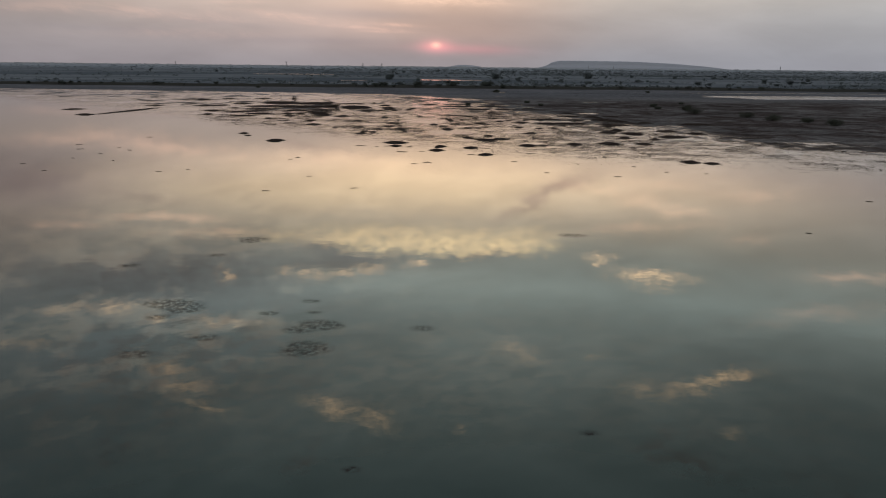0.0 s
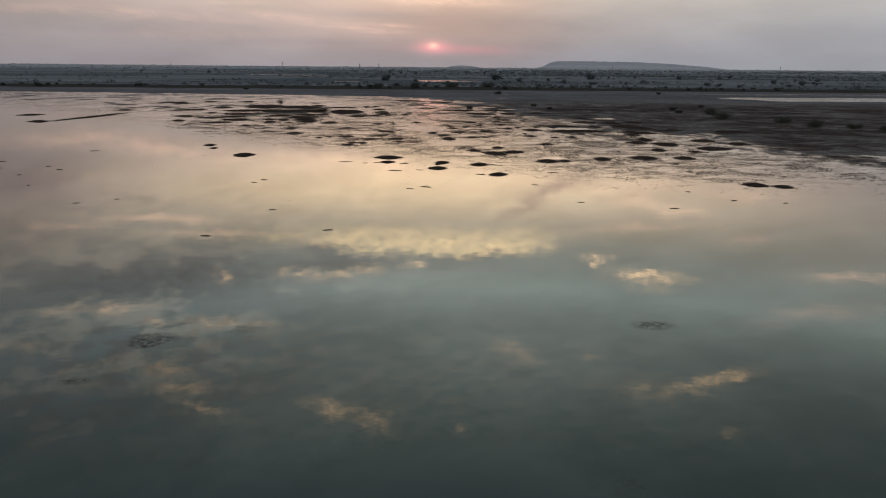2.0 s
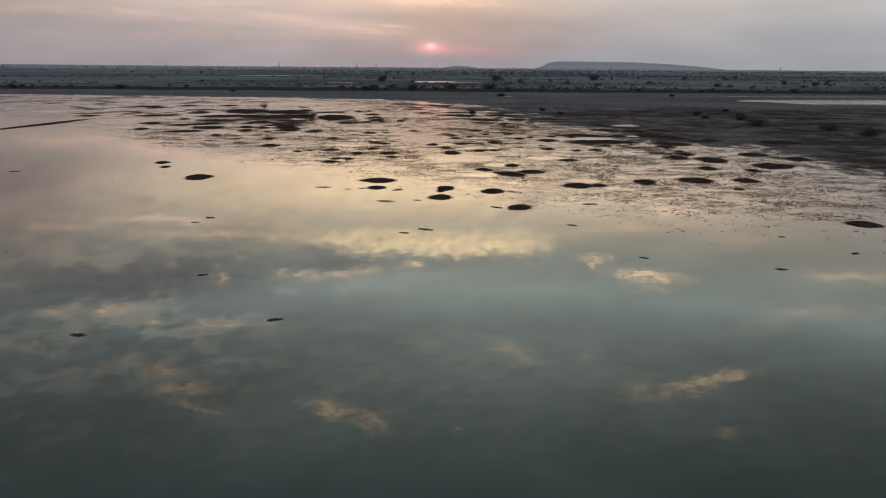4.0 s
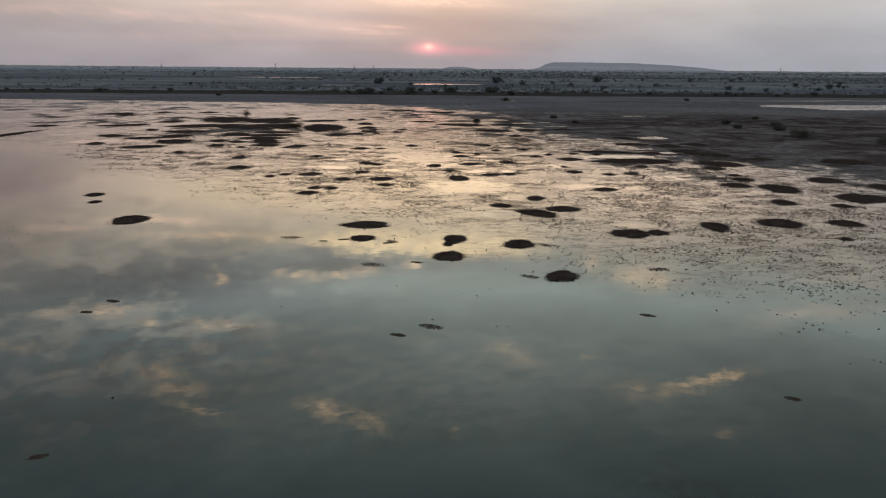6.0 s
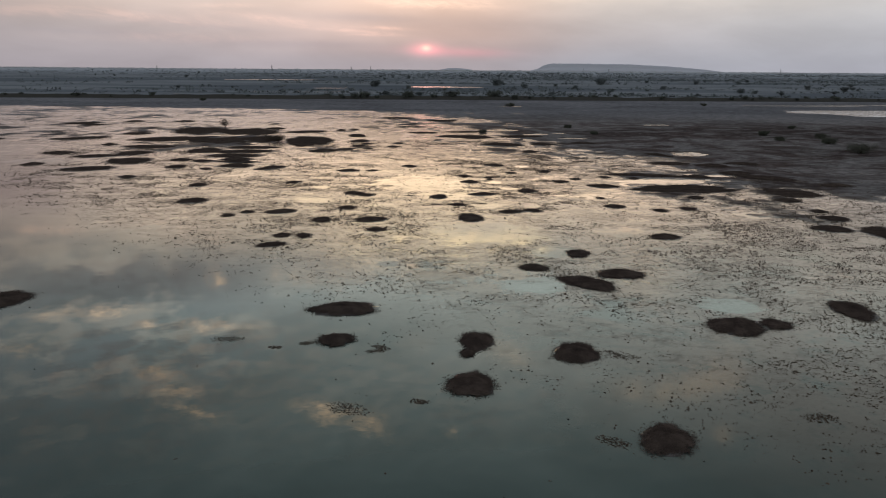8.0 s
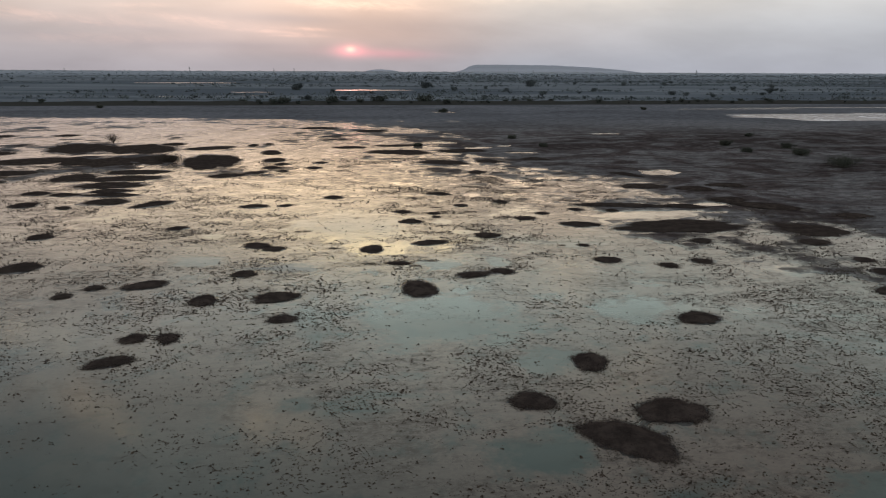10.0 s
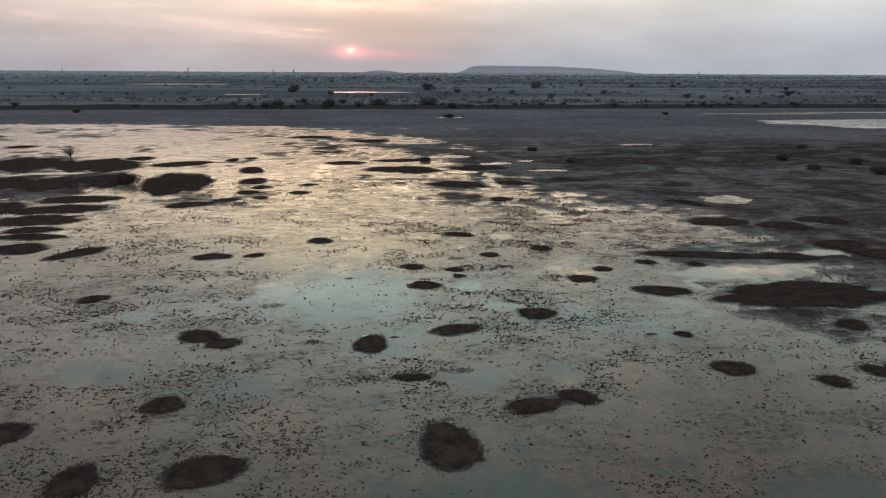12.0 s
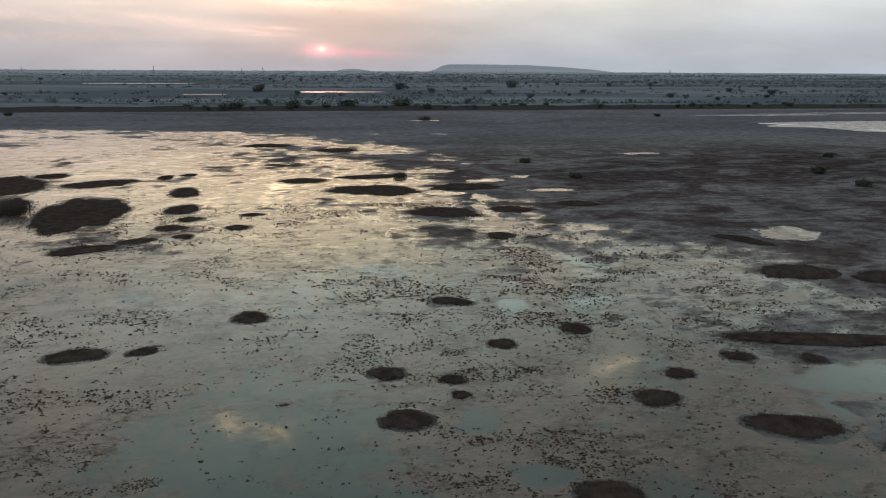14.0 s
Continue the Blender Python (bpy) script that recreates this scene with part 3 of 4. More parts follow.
POOL_EDGE_MOUNDS = [
    (15.4, 125.2, 1.3, 1, 3), (-7.2, 127.3, 0.8, 0.7, 12), (30.1, 128.2, 1.6, 1.4, -3), (-12.1, 130.9, 0.9, 1, 2),
    (-7.9, 131.1, 1.5, 1, 9), (0.6, 131.9, 1.2, 1.7, 0), (32.5, 132.2, 1.3, 1.3, -19), (-20.5, 132.5, 0.6, 0.6, -3),
    (-19.2, 134, 0.6, 0.6, 12), (-16.3, 134.3, 1.4, 0.9, 19), (4.4, 134.6, 1.2, 0.7, 15), (6.5, 135.2, 1, 0.6, -32),
    (32.9, 135.5, 0.8, 0.7, -18), (18.3, 135.5, 0.7, 0.7, -11), (-10.6, 136.2, 0.9, 0.8, 31), (21.1, 136.3, 0.8, 0.7, -17),
    (14.5, 137.3, 1, 0.9, -13), (-0.3, 137.8, 0.9, 0.4, -3), (-25.8, 139.1, 1.4, 1.4, 18),
]
SHALLOWS_MOUNDS = [
    (32.6, 140.7, 1.4, 0.9, -8), (14.1, 141.6, 0.5, 0.4, -45), (-2.1, 141.9, 0.9, 1.2, -6), (23.9, 142, 0.8, 0.9, -3),
    (-9.4, 142.7, 0.9, 0.7, -6), (2.4, 143.5, 1.4, 0.8, 13), (-10.8, 143.8, 1.1, 0.9, -12), (35.1, 144.9, 3.2, 2.4, -28),
    (7.3, 145.5, 1.2, 0.9, -8), (24.6, 147.2, 6, 2.5, -1), (-28.3, 148.2, 1, 1.1, 12), (16.1, 148.8, 1.9, 1.0, -18),
    (42.5, 149.6, 1.8, 1.1, -8), (-18.3, 150.5, 0.9, 0.7, 21), (1.5, 151.4, 1, 0.9, 0), (11.9, 151.8, 1, 0.8, -10),
    (3.9, 153.2, 0.4, 0.4, -6), (-38.2, 153.6, 1, 1.1, 37), (14, 153.9, 0.7, 0.6, -10),
]
CHANNEL_MOUNDS = [
    (21, 154.5, 0.6, 0.5, -11), (3.8, 154.7, 0.6, 0.5, -6), (17.7, 155.3, 0.8, 0.6, -15), (29, 155.5, 1.9, 1.1, -22),
    (1, 155.7, 0.9, 0.7, -8), (23.1, 156.6, 4.8, 1, -12), (6.9, 158.4, 0.7, 0.7, -5), (35, 158.6, 2.1, 1.5, -1),
    (-13.3, 159.7, 1.4, 0.9, 2), (-10.3, 159.8, 0.7, 0.5, 17), (11.2, 159.9, 0.9, 0.8, -18), (-45.8, 160, 3, 2.2, 24),
    (-31.3, 160.4, 0.7, 0.9, 30), (-23.3, 161.6, 2.2, 1.1, 50), (-35.6, 162.1, 1.4, 1.4, 13), (-54.7, 163.7, 1.4, 1.5, 29),
    (-5.8, 163.9, 1, 1, -8), (-28.3, 163.3, 2.2, 1.8, 10), (5.5, 165.1, 1.3, 0.7, -21),
]
WEEDY_MOUNDS = [
    (34.7, 165.5, 2.2, 1.8, -16), (39.4, 167.3, 2.2, 1.7, -11), (29.8, 167.8, 2.9, 1.9, -16), (30.8, 176.8, 2.8, 0.9, -49),
    (12.2, 180.8, 1.1, 1.2, -12), (-9.3, 186.5, 1.2, 0.9, -2),
]
ISLAND_MOUNDS = [
    (9, 190.6, 3.7, 2.3, -16), (15.7, 191.2, 2.1, 1.6, -5), (-8.6, 191.8, 1.1, 0.7, -1), (22.9, 193, 2.1, 1.6, -16),
    (-79.2, 194.2, 2.4, 2, 30), (3.3, 203.7, 5.5, 3.2, -10), (13.8, 204.4, 4.2, 2.3, 3), (-4.8, 211.2, 2.8, 2, -1),
    (3.5, 213.6, 4.1, 1.8, 5),
]
FLAT_MOUNDS = [
    (-79.9, 229.1, 4, 3.1, 30), (-0.6, 242.9, 3.6, 2.5, -3), (-12.2, 251, 4.3, 2.7, 0),
]
SHOALS = [
    (-49, 213, 6.0, 8.0, 12), (-38.8, 211.2, 6.2, 7.8, 10), (-35.4, 218.6, 2.3, 2.3, 10), (-27.8, 211.7, 4.5, 2.9, 33), (-24.3, 194.3, 4.2, 9.4, 11),
    (-19.6, 180.3, 2.6, 1.5, 16), (-16.4, 182.5, 1.7, 1.0, 16), (-21.4, 215.7, 1, 2.3, 6), (-19, 217.5, 1, 1.3, 0), (-17, 204.6, 1.7, 3.6, 6),
    (-15.4, 195, 1.7, 2.7, 5), (-14.8, 187, 1.6, 1.2, 0), (-13.1, 183.7, 0.9, 0.9, 0), (-13.9, 190.4, 1.2, 1.2, 0), (-38.2, 194.5, 4.2, 7.3, 15),
    (-33, 197, 3.4, 7, 12), (-43.5, 196, 2.2, 5.7, 14), (-31.5, 184.2, 4.4, 2.3, 5),
]
WEST_SHOALS = [
    (-31.4, 178.8, 5.0, 2.4, 5), (-37.5, 179.7, 3.0, 3.4, 10), (-31.4, 173.8, 4.4, 2.5, 3), (-30, 169.8, 2.4, 1.4, 0), (-29, 167.2, 3.2, 1.0, -3),
    (-58.7, 206.1, 2.9, 2.6, 10), (-49.5, 196.3, 6, 4.5, 10), (-47.7, 184.5, 4.5, 2.7, 5), (-46.7, 176, 2.6, 3.1, 10), (-44, 167.5, 3.2, 3.6, 13),
    (-37.3, 168.9, 1.8, 1.2, 0), (-34, 167.8, 1.9, 1, 0), (-50.6, 172.5, 3.5, 1.9, 15), (-57.5, 175.8, 2.5, 1.9, 21), (-55.3, 187.1, 1.5, 1.3, 40),
    (-63.5, 197.7, 3.5, 2.5, 40), (-75.7, 224.9, 2.9, 2.3, 23), (-59.9, 236.1, 2.8, 1.8, 29), (-71, 235, 2.6, 1.7, 30),
]
NEAR_SHORE_MOUNDS = [
    (20.2, 108.4, 1.1, 1.7, 2), (26, 109.8, 2, 1.6, -4), (31.4, 109.9, 1.4, 1.2, 2), (33.9, 126.4, 2.1, 2.7, -2),
    (30.6, 118.7, 1.2, 1.4, 2), (52.5, 147.4, 3.5, 2.9, 3), (41.8, 132, 2.1, 2.1, -32), (39.5, 121.1, 2.3, 3, -38),
    (35.3, 117.2, 0.9, 0.9, -14), (28.4, 104.5, 0.5, 0.4, 1), (37, 155, 3.2, 1.8, -34), (45.7, 127.7, 1.8, 1.8, -34),
]

SPITS = [(31.6, 89.1, 1.3, 1.1, -6), (34.0, 88.1, 1.0, 0.9, -6), (-76.5, 172.5, 12.5, 1.5, 82), (-80.8, 159.0, 2.0, 2.0, 28), (-92, 176, 2.6, 2.0, 20), (-66, 196, 3.2, 2.2, 15)]
ALL_MOUNDS = SPITS + OPEN_POOL_MOUNDS + POOL_EDGE_MOUNDS + SHALLOWS_MOUNDS + CHANNEL_MOUNDS + WEEDY_MOUNDS + ISLAND_MOUNDS + FLAT_MOUNDS + [(x, y, 0.92 * a, 0.92 * b, turn) for x, y, a, b, turn in SHOALS + WEST_SHOALS] + NEAR_SHORE_MOUNDS

# ---- the lie of the land ----
SHORE_Y = [40, 90, 105, 120, 135, 150, 165, 175, 185, 200, 217, 235, 250, 262, 270, 277, 284, 290, 296, 302]
SHORE_X = [150, 70, 50, 38, 28, 17, 11, 7, 2, -4, -8, -10, -12, -15, -18, -34, -60, -90, -150, -300]
POOLS = [(36.2, 178.3, 2.2, 1.7), (22.9, 152.3, 5.2, 1.5), (15.4, 181.9, 1.0, 0.8), (19.1, 179.5, 0.9, 0.7), (20.1, 172.1, 0.9, 0.5), (48, 233.5, 2.8, 1.1), (22, 307, 3.5, 1.6),
         (32.5, 156.7, 1.8, 0.7), (10.2, 202.5, 0.8, 1.6), (11.2, 200.5, 1.4, 0.6), (9.6, 204.2, 0.9, 0.7), (14.2, 198, 0.7, 1.8), (13.2, 190.8, 0.7, 2.6), (17, 209, 1.8, 0.9), (23.2, 201.5, 2.4, 0.7),
         (22.1, 211.7, 0.9, 0.8), (12.3, 217.2, 1.6, 1.0)]
LAKES = [(150, 283, 46, 16), (128, 322, 20, 3.2), (190, 329, 60, 4.0), (5, 525, 25, 15), (-145, 720, 42, 18), (-38, 423, 6, 3.0), (-61, 487, 10, 6), (-91, 428, 4, 2.5), (-121, 394, 5, 2.4),
         (-52, 436, 8, 3.0), (-66, 432, 6, 2.6), (250, 420, 40, 3), (60, 505, 10, 2)]
CHANNELS = [(-30.6, 204.0, 1.3, 3.0), (-28.6, 196.5, 0.8, 4.0), (-27.0, 187.5, 2.0, 2.8), (-18.9, 197, 0.9, 6.5), (-17, 187.5, 1.0, 2.5), (-44.8, 212, 0.8, 3.5), (-36, 182.3, 2.5, 0.7), (-41.5, 203.5, 3.5, 0.6)]
POOLS = POOLS + LAKES + CHANNELS


def land(x, y):
    d = x - np.interp(y, SHORE_Y, SHORE_X) + 10 * (fbm(x / 14, y / 14) - 0.5)
    start = 98 + 0.85 * np.maximum(-x, -18)
    shallow = ease(y, start - 6, start + 34)
    bed = -0.6 + 0.48 * shallow + 0.085 * ease(y, 150, 188)
    h = bed * (1 - ease(d, -26, 6)) + 0.08 * ease(d, 0, 33) + 0.045 * ease(d, 26, 80) - 0.005 * ease(d, -14, 8)
    h = h + 0.06 * np.exp(-((x + 37) / 16) ** 2 - ((y - 193) / 20) ** 2)
    rough = 0.13 * (fbm(x / 7.5, y / 7.5) - 0.5) + 0.10 * (fbm(x / 1.9 + 40, y / 1.9, 3) - 0.5)
    h = h + rough * shallow * (1 - 0.45 * ease(d, 20, 70))
    h = h + (0.016 + 0.02 * ease(-x, 40, 70)) * ease(y, 178, 215) * ease(-x, 0, 30)
    back = ease(y, 296, 352)
    h = h * (1 - back) + back * (0.17 + 0.08 * (fbm(x / 20, y / 20) - 0.5))
    h = h + ease(y, 780, 1500) * 1.0 * (fbm(x / 160, y / 160, 3) - 0.5) - 0.0031 * np.maximum(y - 800, 0)
    for cx, cy, rx, ry in POOLS:
        wob = 1 + 0.9 * (fbm(x / (0.6 * rx) + cx, y / (0.6 * ry) + cy, 3) - 0.5)
        g = ease(-np.sqrt(((x - cx) / rx) ** 2 + ((y - cy) / ry) ** 2) * wob, *((-1.15, -0.9) if rx > 15 else (-1.55, -0.75)))
        h = h * (1 - g) - 0.10 * g
    return h


def stretch(a, b, first, growth):
    out, step = [a], first
    while out[-1] < b:
        out.append(out[-1] + step)
        step *= growth
    out[-1] = b
    return out


half = list(np.arange(0.325, 105, 0.65)) + list(np.arange(105, 260, 2.2))
half += stretch(260, 4900, 4, 1.16)
GX = np.array([-v for v in reversed(half)] + half)
GY = np.array(list(np.arange(-400, 84, 22)) + list(np.arange(84, 300, 0.65)) + list(np.arange(300, 440, 1.1)) + list(np.arange(440, 760, 3.0)) + stretch(760, 4900, 6, 1.12))
gx, gy = np.meshgrid(GX, GY)
gz = land(gx, gy)
# wet aprons of mud round the mounds
for cx, cy, rx, ry, turn in ALL_MOUNDS:
    reach = 0.16 + 0.55 * float(ease(cy, 112, 165)) - 0.3 * float(ease(rx * ry, 6, 20))
    far = max(rx, ry) * (1.35 + reach) + 1
    i0, i1 = np.searchsorted(GX, (cx - far, cx + far))
    j0, j1 = np.searchsorted(GY, (cy - far, cy + far))
    px, py, pz = gx[j0:j1, i0:i1], gy[j0:j1, i0:i1], gz[j0:j1, i0:i1]
    c, q = math.cos(radians(turn)), math.sin(radians(turn))
    r = np.hypot(((px - cx) * c + (py - cy) * q) / rx, ((py - cy) * c - (px - cx) * q) / ry)
    apron = 0.022 - 0.06 * (r - 0.95) / reach + 0.05 * (fbm(px / 2.1, py / 2.1, 3) - 0.5)
    gz[j0:j1, i0:i1] = np.where(r < 1.0 + 1.4 * reach, np.maximum(pz, np.minimum(apron, 0.025)), pz)
nx, ny = len(GX), len(GY)
idx = np.arange(nx * ny).reshape(ny, nx)
quads = np.stack([idx[:-1, :-1], idx[:-1, 1:], idx[1:, 1:], idx[1:, :-1]], -1).reshape(-1, 4)
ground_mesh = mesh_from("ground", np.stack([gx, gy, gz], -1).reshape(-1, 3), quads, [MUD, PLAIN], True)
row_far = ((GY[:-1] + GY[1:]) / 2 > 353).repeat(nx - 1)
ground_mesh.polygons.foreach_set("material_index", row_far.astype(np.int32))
ground = tagged(new("ground", ground_mesh), "grey wet mud flat running into a scrub plain with painted haze", "ground", kind="structure")

water_mesh = mesh_from("water", [(-4900, -400, 0), (4900, -400, 0), (4900, 770, 0), (-4900, 770, 0)], [(0, 1, 2, 3)], [WATER])
water = tagged(new("water", water_mesh), "still shallow pool mirroring the dusk sky", "water", kind="structure")


def lift(x, y):
    return float(land(np.array([x]), np.array([y]))[0])


# low embankment that closes the flat
def embankment():
    xs = np.arange(-900, 900.1, 2.5)
    profile = [(-5.0, -0.1), (-3.0, 0.45), (-1.5, 1.05), (-0.4, 1.3), (0.8, 1.25), (2.2, 0.7), (4.6, -0.1)]
    verts = []
    for i, x in enumerate(xs):
        mid = 352 + 3.0 * math.sin(x / 140.0) + 0.008 * x
        for dy, dz in profile:
            n = value_noise(np.array([x / 6.0 + dy]), np.array([dy * 1.7]))[0] - 0.5
            verts.append((x, mid + dy + 0.8 * n, 0.17 + dz * (0.95 + 0.5 * n)))
    k = len(profile)
    faces = [(i * k + j, (i + 1) * k + j, (i + 1) * k + j + 1, i * k + j + 1) for i in range(len(xs) - 1) for j in range(k - 1)]
    return mesh_from("embankment", verts, faces, [DARK_SCRUB], True)


tagged(new("embankment", embankment()), "long low earth embankment overgrown with dark scrub", "embankment", kind="structure")


# ---- hills on the horizon ----
def hill(name, label, dist, azimuths, tops, depth):
    rng = np.random.RandomState(5)
    az_fine = np.linspace(azimuths[0], azimuths[-1], 90)
    top = np.interp(az_fine, azimuths, tops)
    top = top * (1 + 0.05 * (rng.rand(90) - 0.5)) + 0.6 * (fbm(az_fine * 6, az_fine * 0, 3) - 0.5)
    profile = [(0.0, -0.15), (0.10, 0.28), (0.22, 0.55), (0.27, 0.92), (0.34, 1.0), (0.7, 0.98), (1.0, -0.15)]
    verts = []
    for a, h in zip(az_fine, top):
        for f, g in profile:
            r = dist + depth * f
            verts.append((r * math.sin(radians(a)), r * math.cos(radians(a)), -13 + (h + 13) * g))
    k = len(profile)
    faces = [(i * k + j, (i + 1) * k + j, (i + 1) * k + j + 1, i * k + j + 1) for i in range(89) for j in range(k - 1)]
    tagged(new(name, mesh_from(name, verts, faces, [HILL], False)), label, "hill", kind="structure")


hill("mesa", "long flat-topped hill with dusk haze in its pale blue colour", 4200, [7.4, 8.0, 8.4, 8.9, 11, 15, 18, 20, 21.8], [-8, 4, 22, 33, 34, 31, 20, 8, -8], 300)
hill("low_hill", "small hill on the far horizon, haze in its colour", 4400, [0.4, 1.0, 1.6, 2.2, 2.9], [-6, 2, 4, 1, -6], 200)


# ---- mounds standing in the shallows ----
def mound_mesh(rx, ry, seed):
    rng = np.random.RandomState(seed)
    spokes = 56
    height = (0.06 + 0.12 * math.sqrt(min(rx * ry, 2.6))) * (1 - 0.45 * float(ease(rx * ry, 3, 9)))
    phase = rng.rand(6) * 6.28
    ang = np.arange(spokes) / spokes * 2 * np.pi
    edge = 1.02 + 0.07 * np.sin(2 * ang + phase[0]) + 0.07 * np.sin(3 * ang + phase[1]) + 0.045 * np.sin(5 * ang + phase[2]) + 0.03 * np.sin(9 * ang + phase[3])
    big = float(ease(rx * ry, 3, 9))
    edge = edge + big * (0.05 * np.sin(7 * ang + phase[4]) + 0.04 * np.sin(11 * ang + phase[5]) + 0.03 * np.sin(17 * ang + phase[0]))
    edge = 0.92 * edge
    skirt = 0.40 / max(rx * ry, 0.3) ** 0.35
    levels = [i / 11 for i in range(1, 11)] + [0.965, 1.0 + 0.5 * skirt, 1.0 + skirt]
    verts, rim = [(0.0, 0.0, height)], [0.0]
    for f in levels:
        z = np.full(spokes, 0.040 - 0.012 * (f - 1) / skirt) if f > 0.95 else np.maximum(height * (1 - f ** 2.4) ** 1.3, 0.042)
        z = z + height * 0.3 * (rng.rand(spokes) - 0.5) * max(1 - f, 0)
        for s in range(spokes):
            verts.append((rx * f * edge[s] * math.cos(ang[s]), ry * f * edge[s] * math.sin(ang[s]), float(z[s])))
            rim.append((f - 1) / skirt)
    tris = [(0, 1 + s, 1 + (s + 1) % spokes) for s in range(spokes)]
    for r in range(len(levels) - 1):
        a, b = 1 + r * spokes, 1 + (r + 1) * spokes
        for s in range(spokes):
            n = (s + 1) % spokes
            tris += [(a + s, b + s, b + n), (a + s, b + n, a + n)]
    me = mesh_from("mud_mound", verts, tris, [MOUND], True)
    me.attributes.new("rim", "FLOAT", "POINT").data.foreach_set("value", np.array(rim, dtype=np.float32))
    return me, height, edge


def lumps(p, z, size, rise, rng, mat, name, sides=5):
    """Low ragged lumps of tangled stalks, at the points p (x, y) and the heights z."""
    n = len(p)
    a = np.arange(sides)[None] * 6.283 / sides + rng.rand(n, 1) * 6.283
    r = size[:, None] * (0.45 + 0.9 * rng.rand(n, sides))
    rim = np.stack([p[:, :1] + r * np.cos(a) * 1.25, p[:, 1:] + r * np.sin(a), z[:, None] + 0 * r], -1)
    top = np.stack([p[:, 0] + 0.4 * size * rng.randn(n), p[:, 1] + 0.4 * size * rng.randn(n), z + size * rise * (0.35 + 0.9 * rng.rand(n))], -1)
    verts = np.concatenate([rim, top[:, None]], 1).reshape(-1, 3)
    o = np.arange(n)[:, None] * (sides + 1)
    tris = np.concatenate([o + np.array([[i, (i + 1) % sides, sides]]) for i in range(sides)], 1).reshape(-1, 3)
    return mesh_from(name, verts, tris, [mat])


for i, (x, y, rx, ry, turn) in enumerate(ALL_MOUNDS):
    me, height, edge = mound_mesh(rx, ry, i)
    base = max(lift(x, y), 0.0)
    ob = new("mud_mound", me)
    ob.matrix_world = pose(x, y, base, 0, 0, turn)
    shape = "long low" if max(rx, ry) > 2.2 * min(rx, ry) else "broad flat" if max(rx, ry) > 2.4 else "small rounded" if max(rx, ry) < 0.9 else "low rounded"
    where = "in shallow water" if base < 0.03 else "on wet mud"
    tagged(ob, f"{shape} mud mound with dead grass, {where}", "mound", "mounds in the shallow pool")
    rng = np.random.RandomState(900 + i)
    n = int(min(1500, 300 * rx * ry + 200)) if y < 172 else int(min(250, 30 * rx * ry + 40))
    q, a = np.where(rng.rand(n) < 0.55, np.sqrt(rng.rand(n)), 0.55 + 0.40 * rng.rand(n)), rng.rand(n) * 6.283
    e = np.interp(a, np.arange(57) / 56 * 6.2832, np.append(edge, edge[0]))
    at = np.stack([rx * q * e * np.cos(a), ry * q * e * np.sin(a)], -1)
    z = height * (1 - np.minimum(q, 1) ** 2.4) ** 1.3 - 0.012
    grass = lumps(at, z, 0.012 + 0.024 * rng.rand(n) ** 1.5, 1.0, rng, STUBBLE, "grass", 4)
    part("grass", grass, ob, "short dead grass")["kind"] = "stuff"
    # sodden stalks that thin out into the water round it
    n = int(min(900, (60 if y > 172 else 240) * (rx + ry)))
    a, out = rng.rand(n) * 6.283, np.abs(rng.randn(n)) * (0.10 + 0.05 * (rx + ry)) - 0.03
    e = np.interp(a, np.arange(57) / 56 * 6.2832, np.append(edge, edge[0])) * 0.98
    at = np.stack([(rx * e + out) * np.cos(a), (ry * e + out) * np.sin(a)], -1)
    size = (0.016 + 0.034 * rng.rand(n) ** 2) * (1.0 if y < 172 else 2.0)
    part("fringe", lumps(at, np.full(n, -0.006), size, 0.55, rng, WEED, "fringe", 3), ob, "sodden stalks and weed thinning out into the water")["kind"] = "stuff"


# ---- weed on the water ----
def weed_clump(x, y, r, seed, label, stretch_x=1.5):
    rng = np.random.RandomState(seed)
    n = int(120 + 700 * r)
    q, a = rng.rand(n) ** 0.7, rng.rand(n) * 6.283
    r = r * (0.5 if y < 92 else 0.8) * (0.55 if abs(x) > 20 else 1.0)
    p = np.stack([r * stretch_x * q * np.cos(a), r * 0.75 * q * np.sin(a)], -1) + 0.10 * r * rng.randn(n, 2)
    ob = new("weed_clump", lumps(p, np.full(n, -0.006), 0.012 + 0.040 * rng.rand(n) ** 1.8, 0.7, rng, WEED, "weed_clump", 4))
    ob.matrix_world = pose(x, y, 0.0, 0, 0, rng.rand() * 60 - 30)
    tagged(ob, label, "weed", "weed clumps on the pool", "stuff")


OPEN_CLUMPS = [(-3.6, 85.3, 0.5), (-2.1, 86.4, 0.8), (-14.5, 74.8, 0.4), (-8.8, 67.7, 0.5), (-17.0, 65.7, 0.5), (19.3, 76.6, 0.5), (23.2, 84.8, 0.6),
               (39.3, 63.3, 0.8), (27.2, 50.4, 0.5), (-29.1, 78.8, 0.5), (-31.7, 76.9, 0.7), (-18.9, 89.9, 0.5), (11.8, 79.0, 0.4), (25.9, 80.4, 0.8),
               (30.1, 79.4, 0.6), (-49.7, 81.9, 0.7), (-44.4, 76.9, 0.6), (-47.4, 112.7, 0.9), (-53.1, 101.7, 0.7), (-40.7, 85.5, 0.5), (-45.3, 91.8, 0.6),
               (-43.1, 95.7, 0.6), (-46.5, 87.2, 0.5), (-50.3, 96.4, 0.7), (-45.7, 98.2, 0.5)]
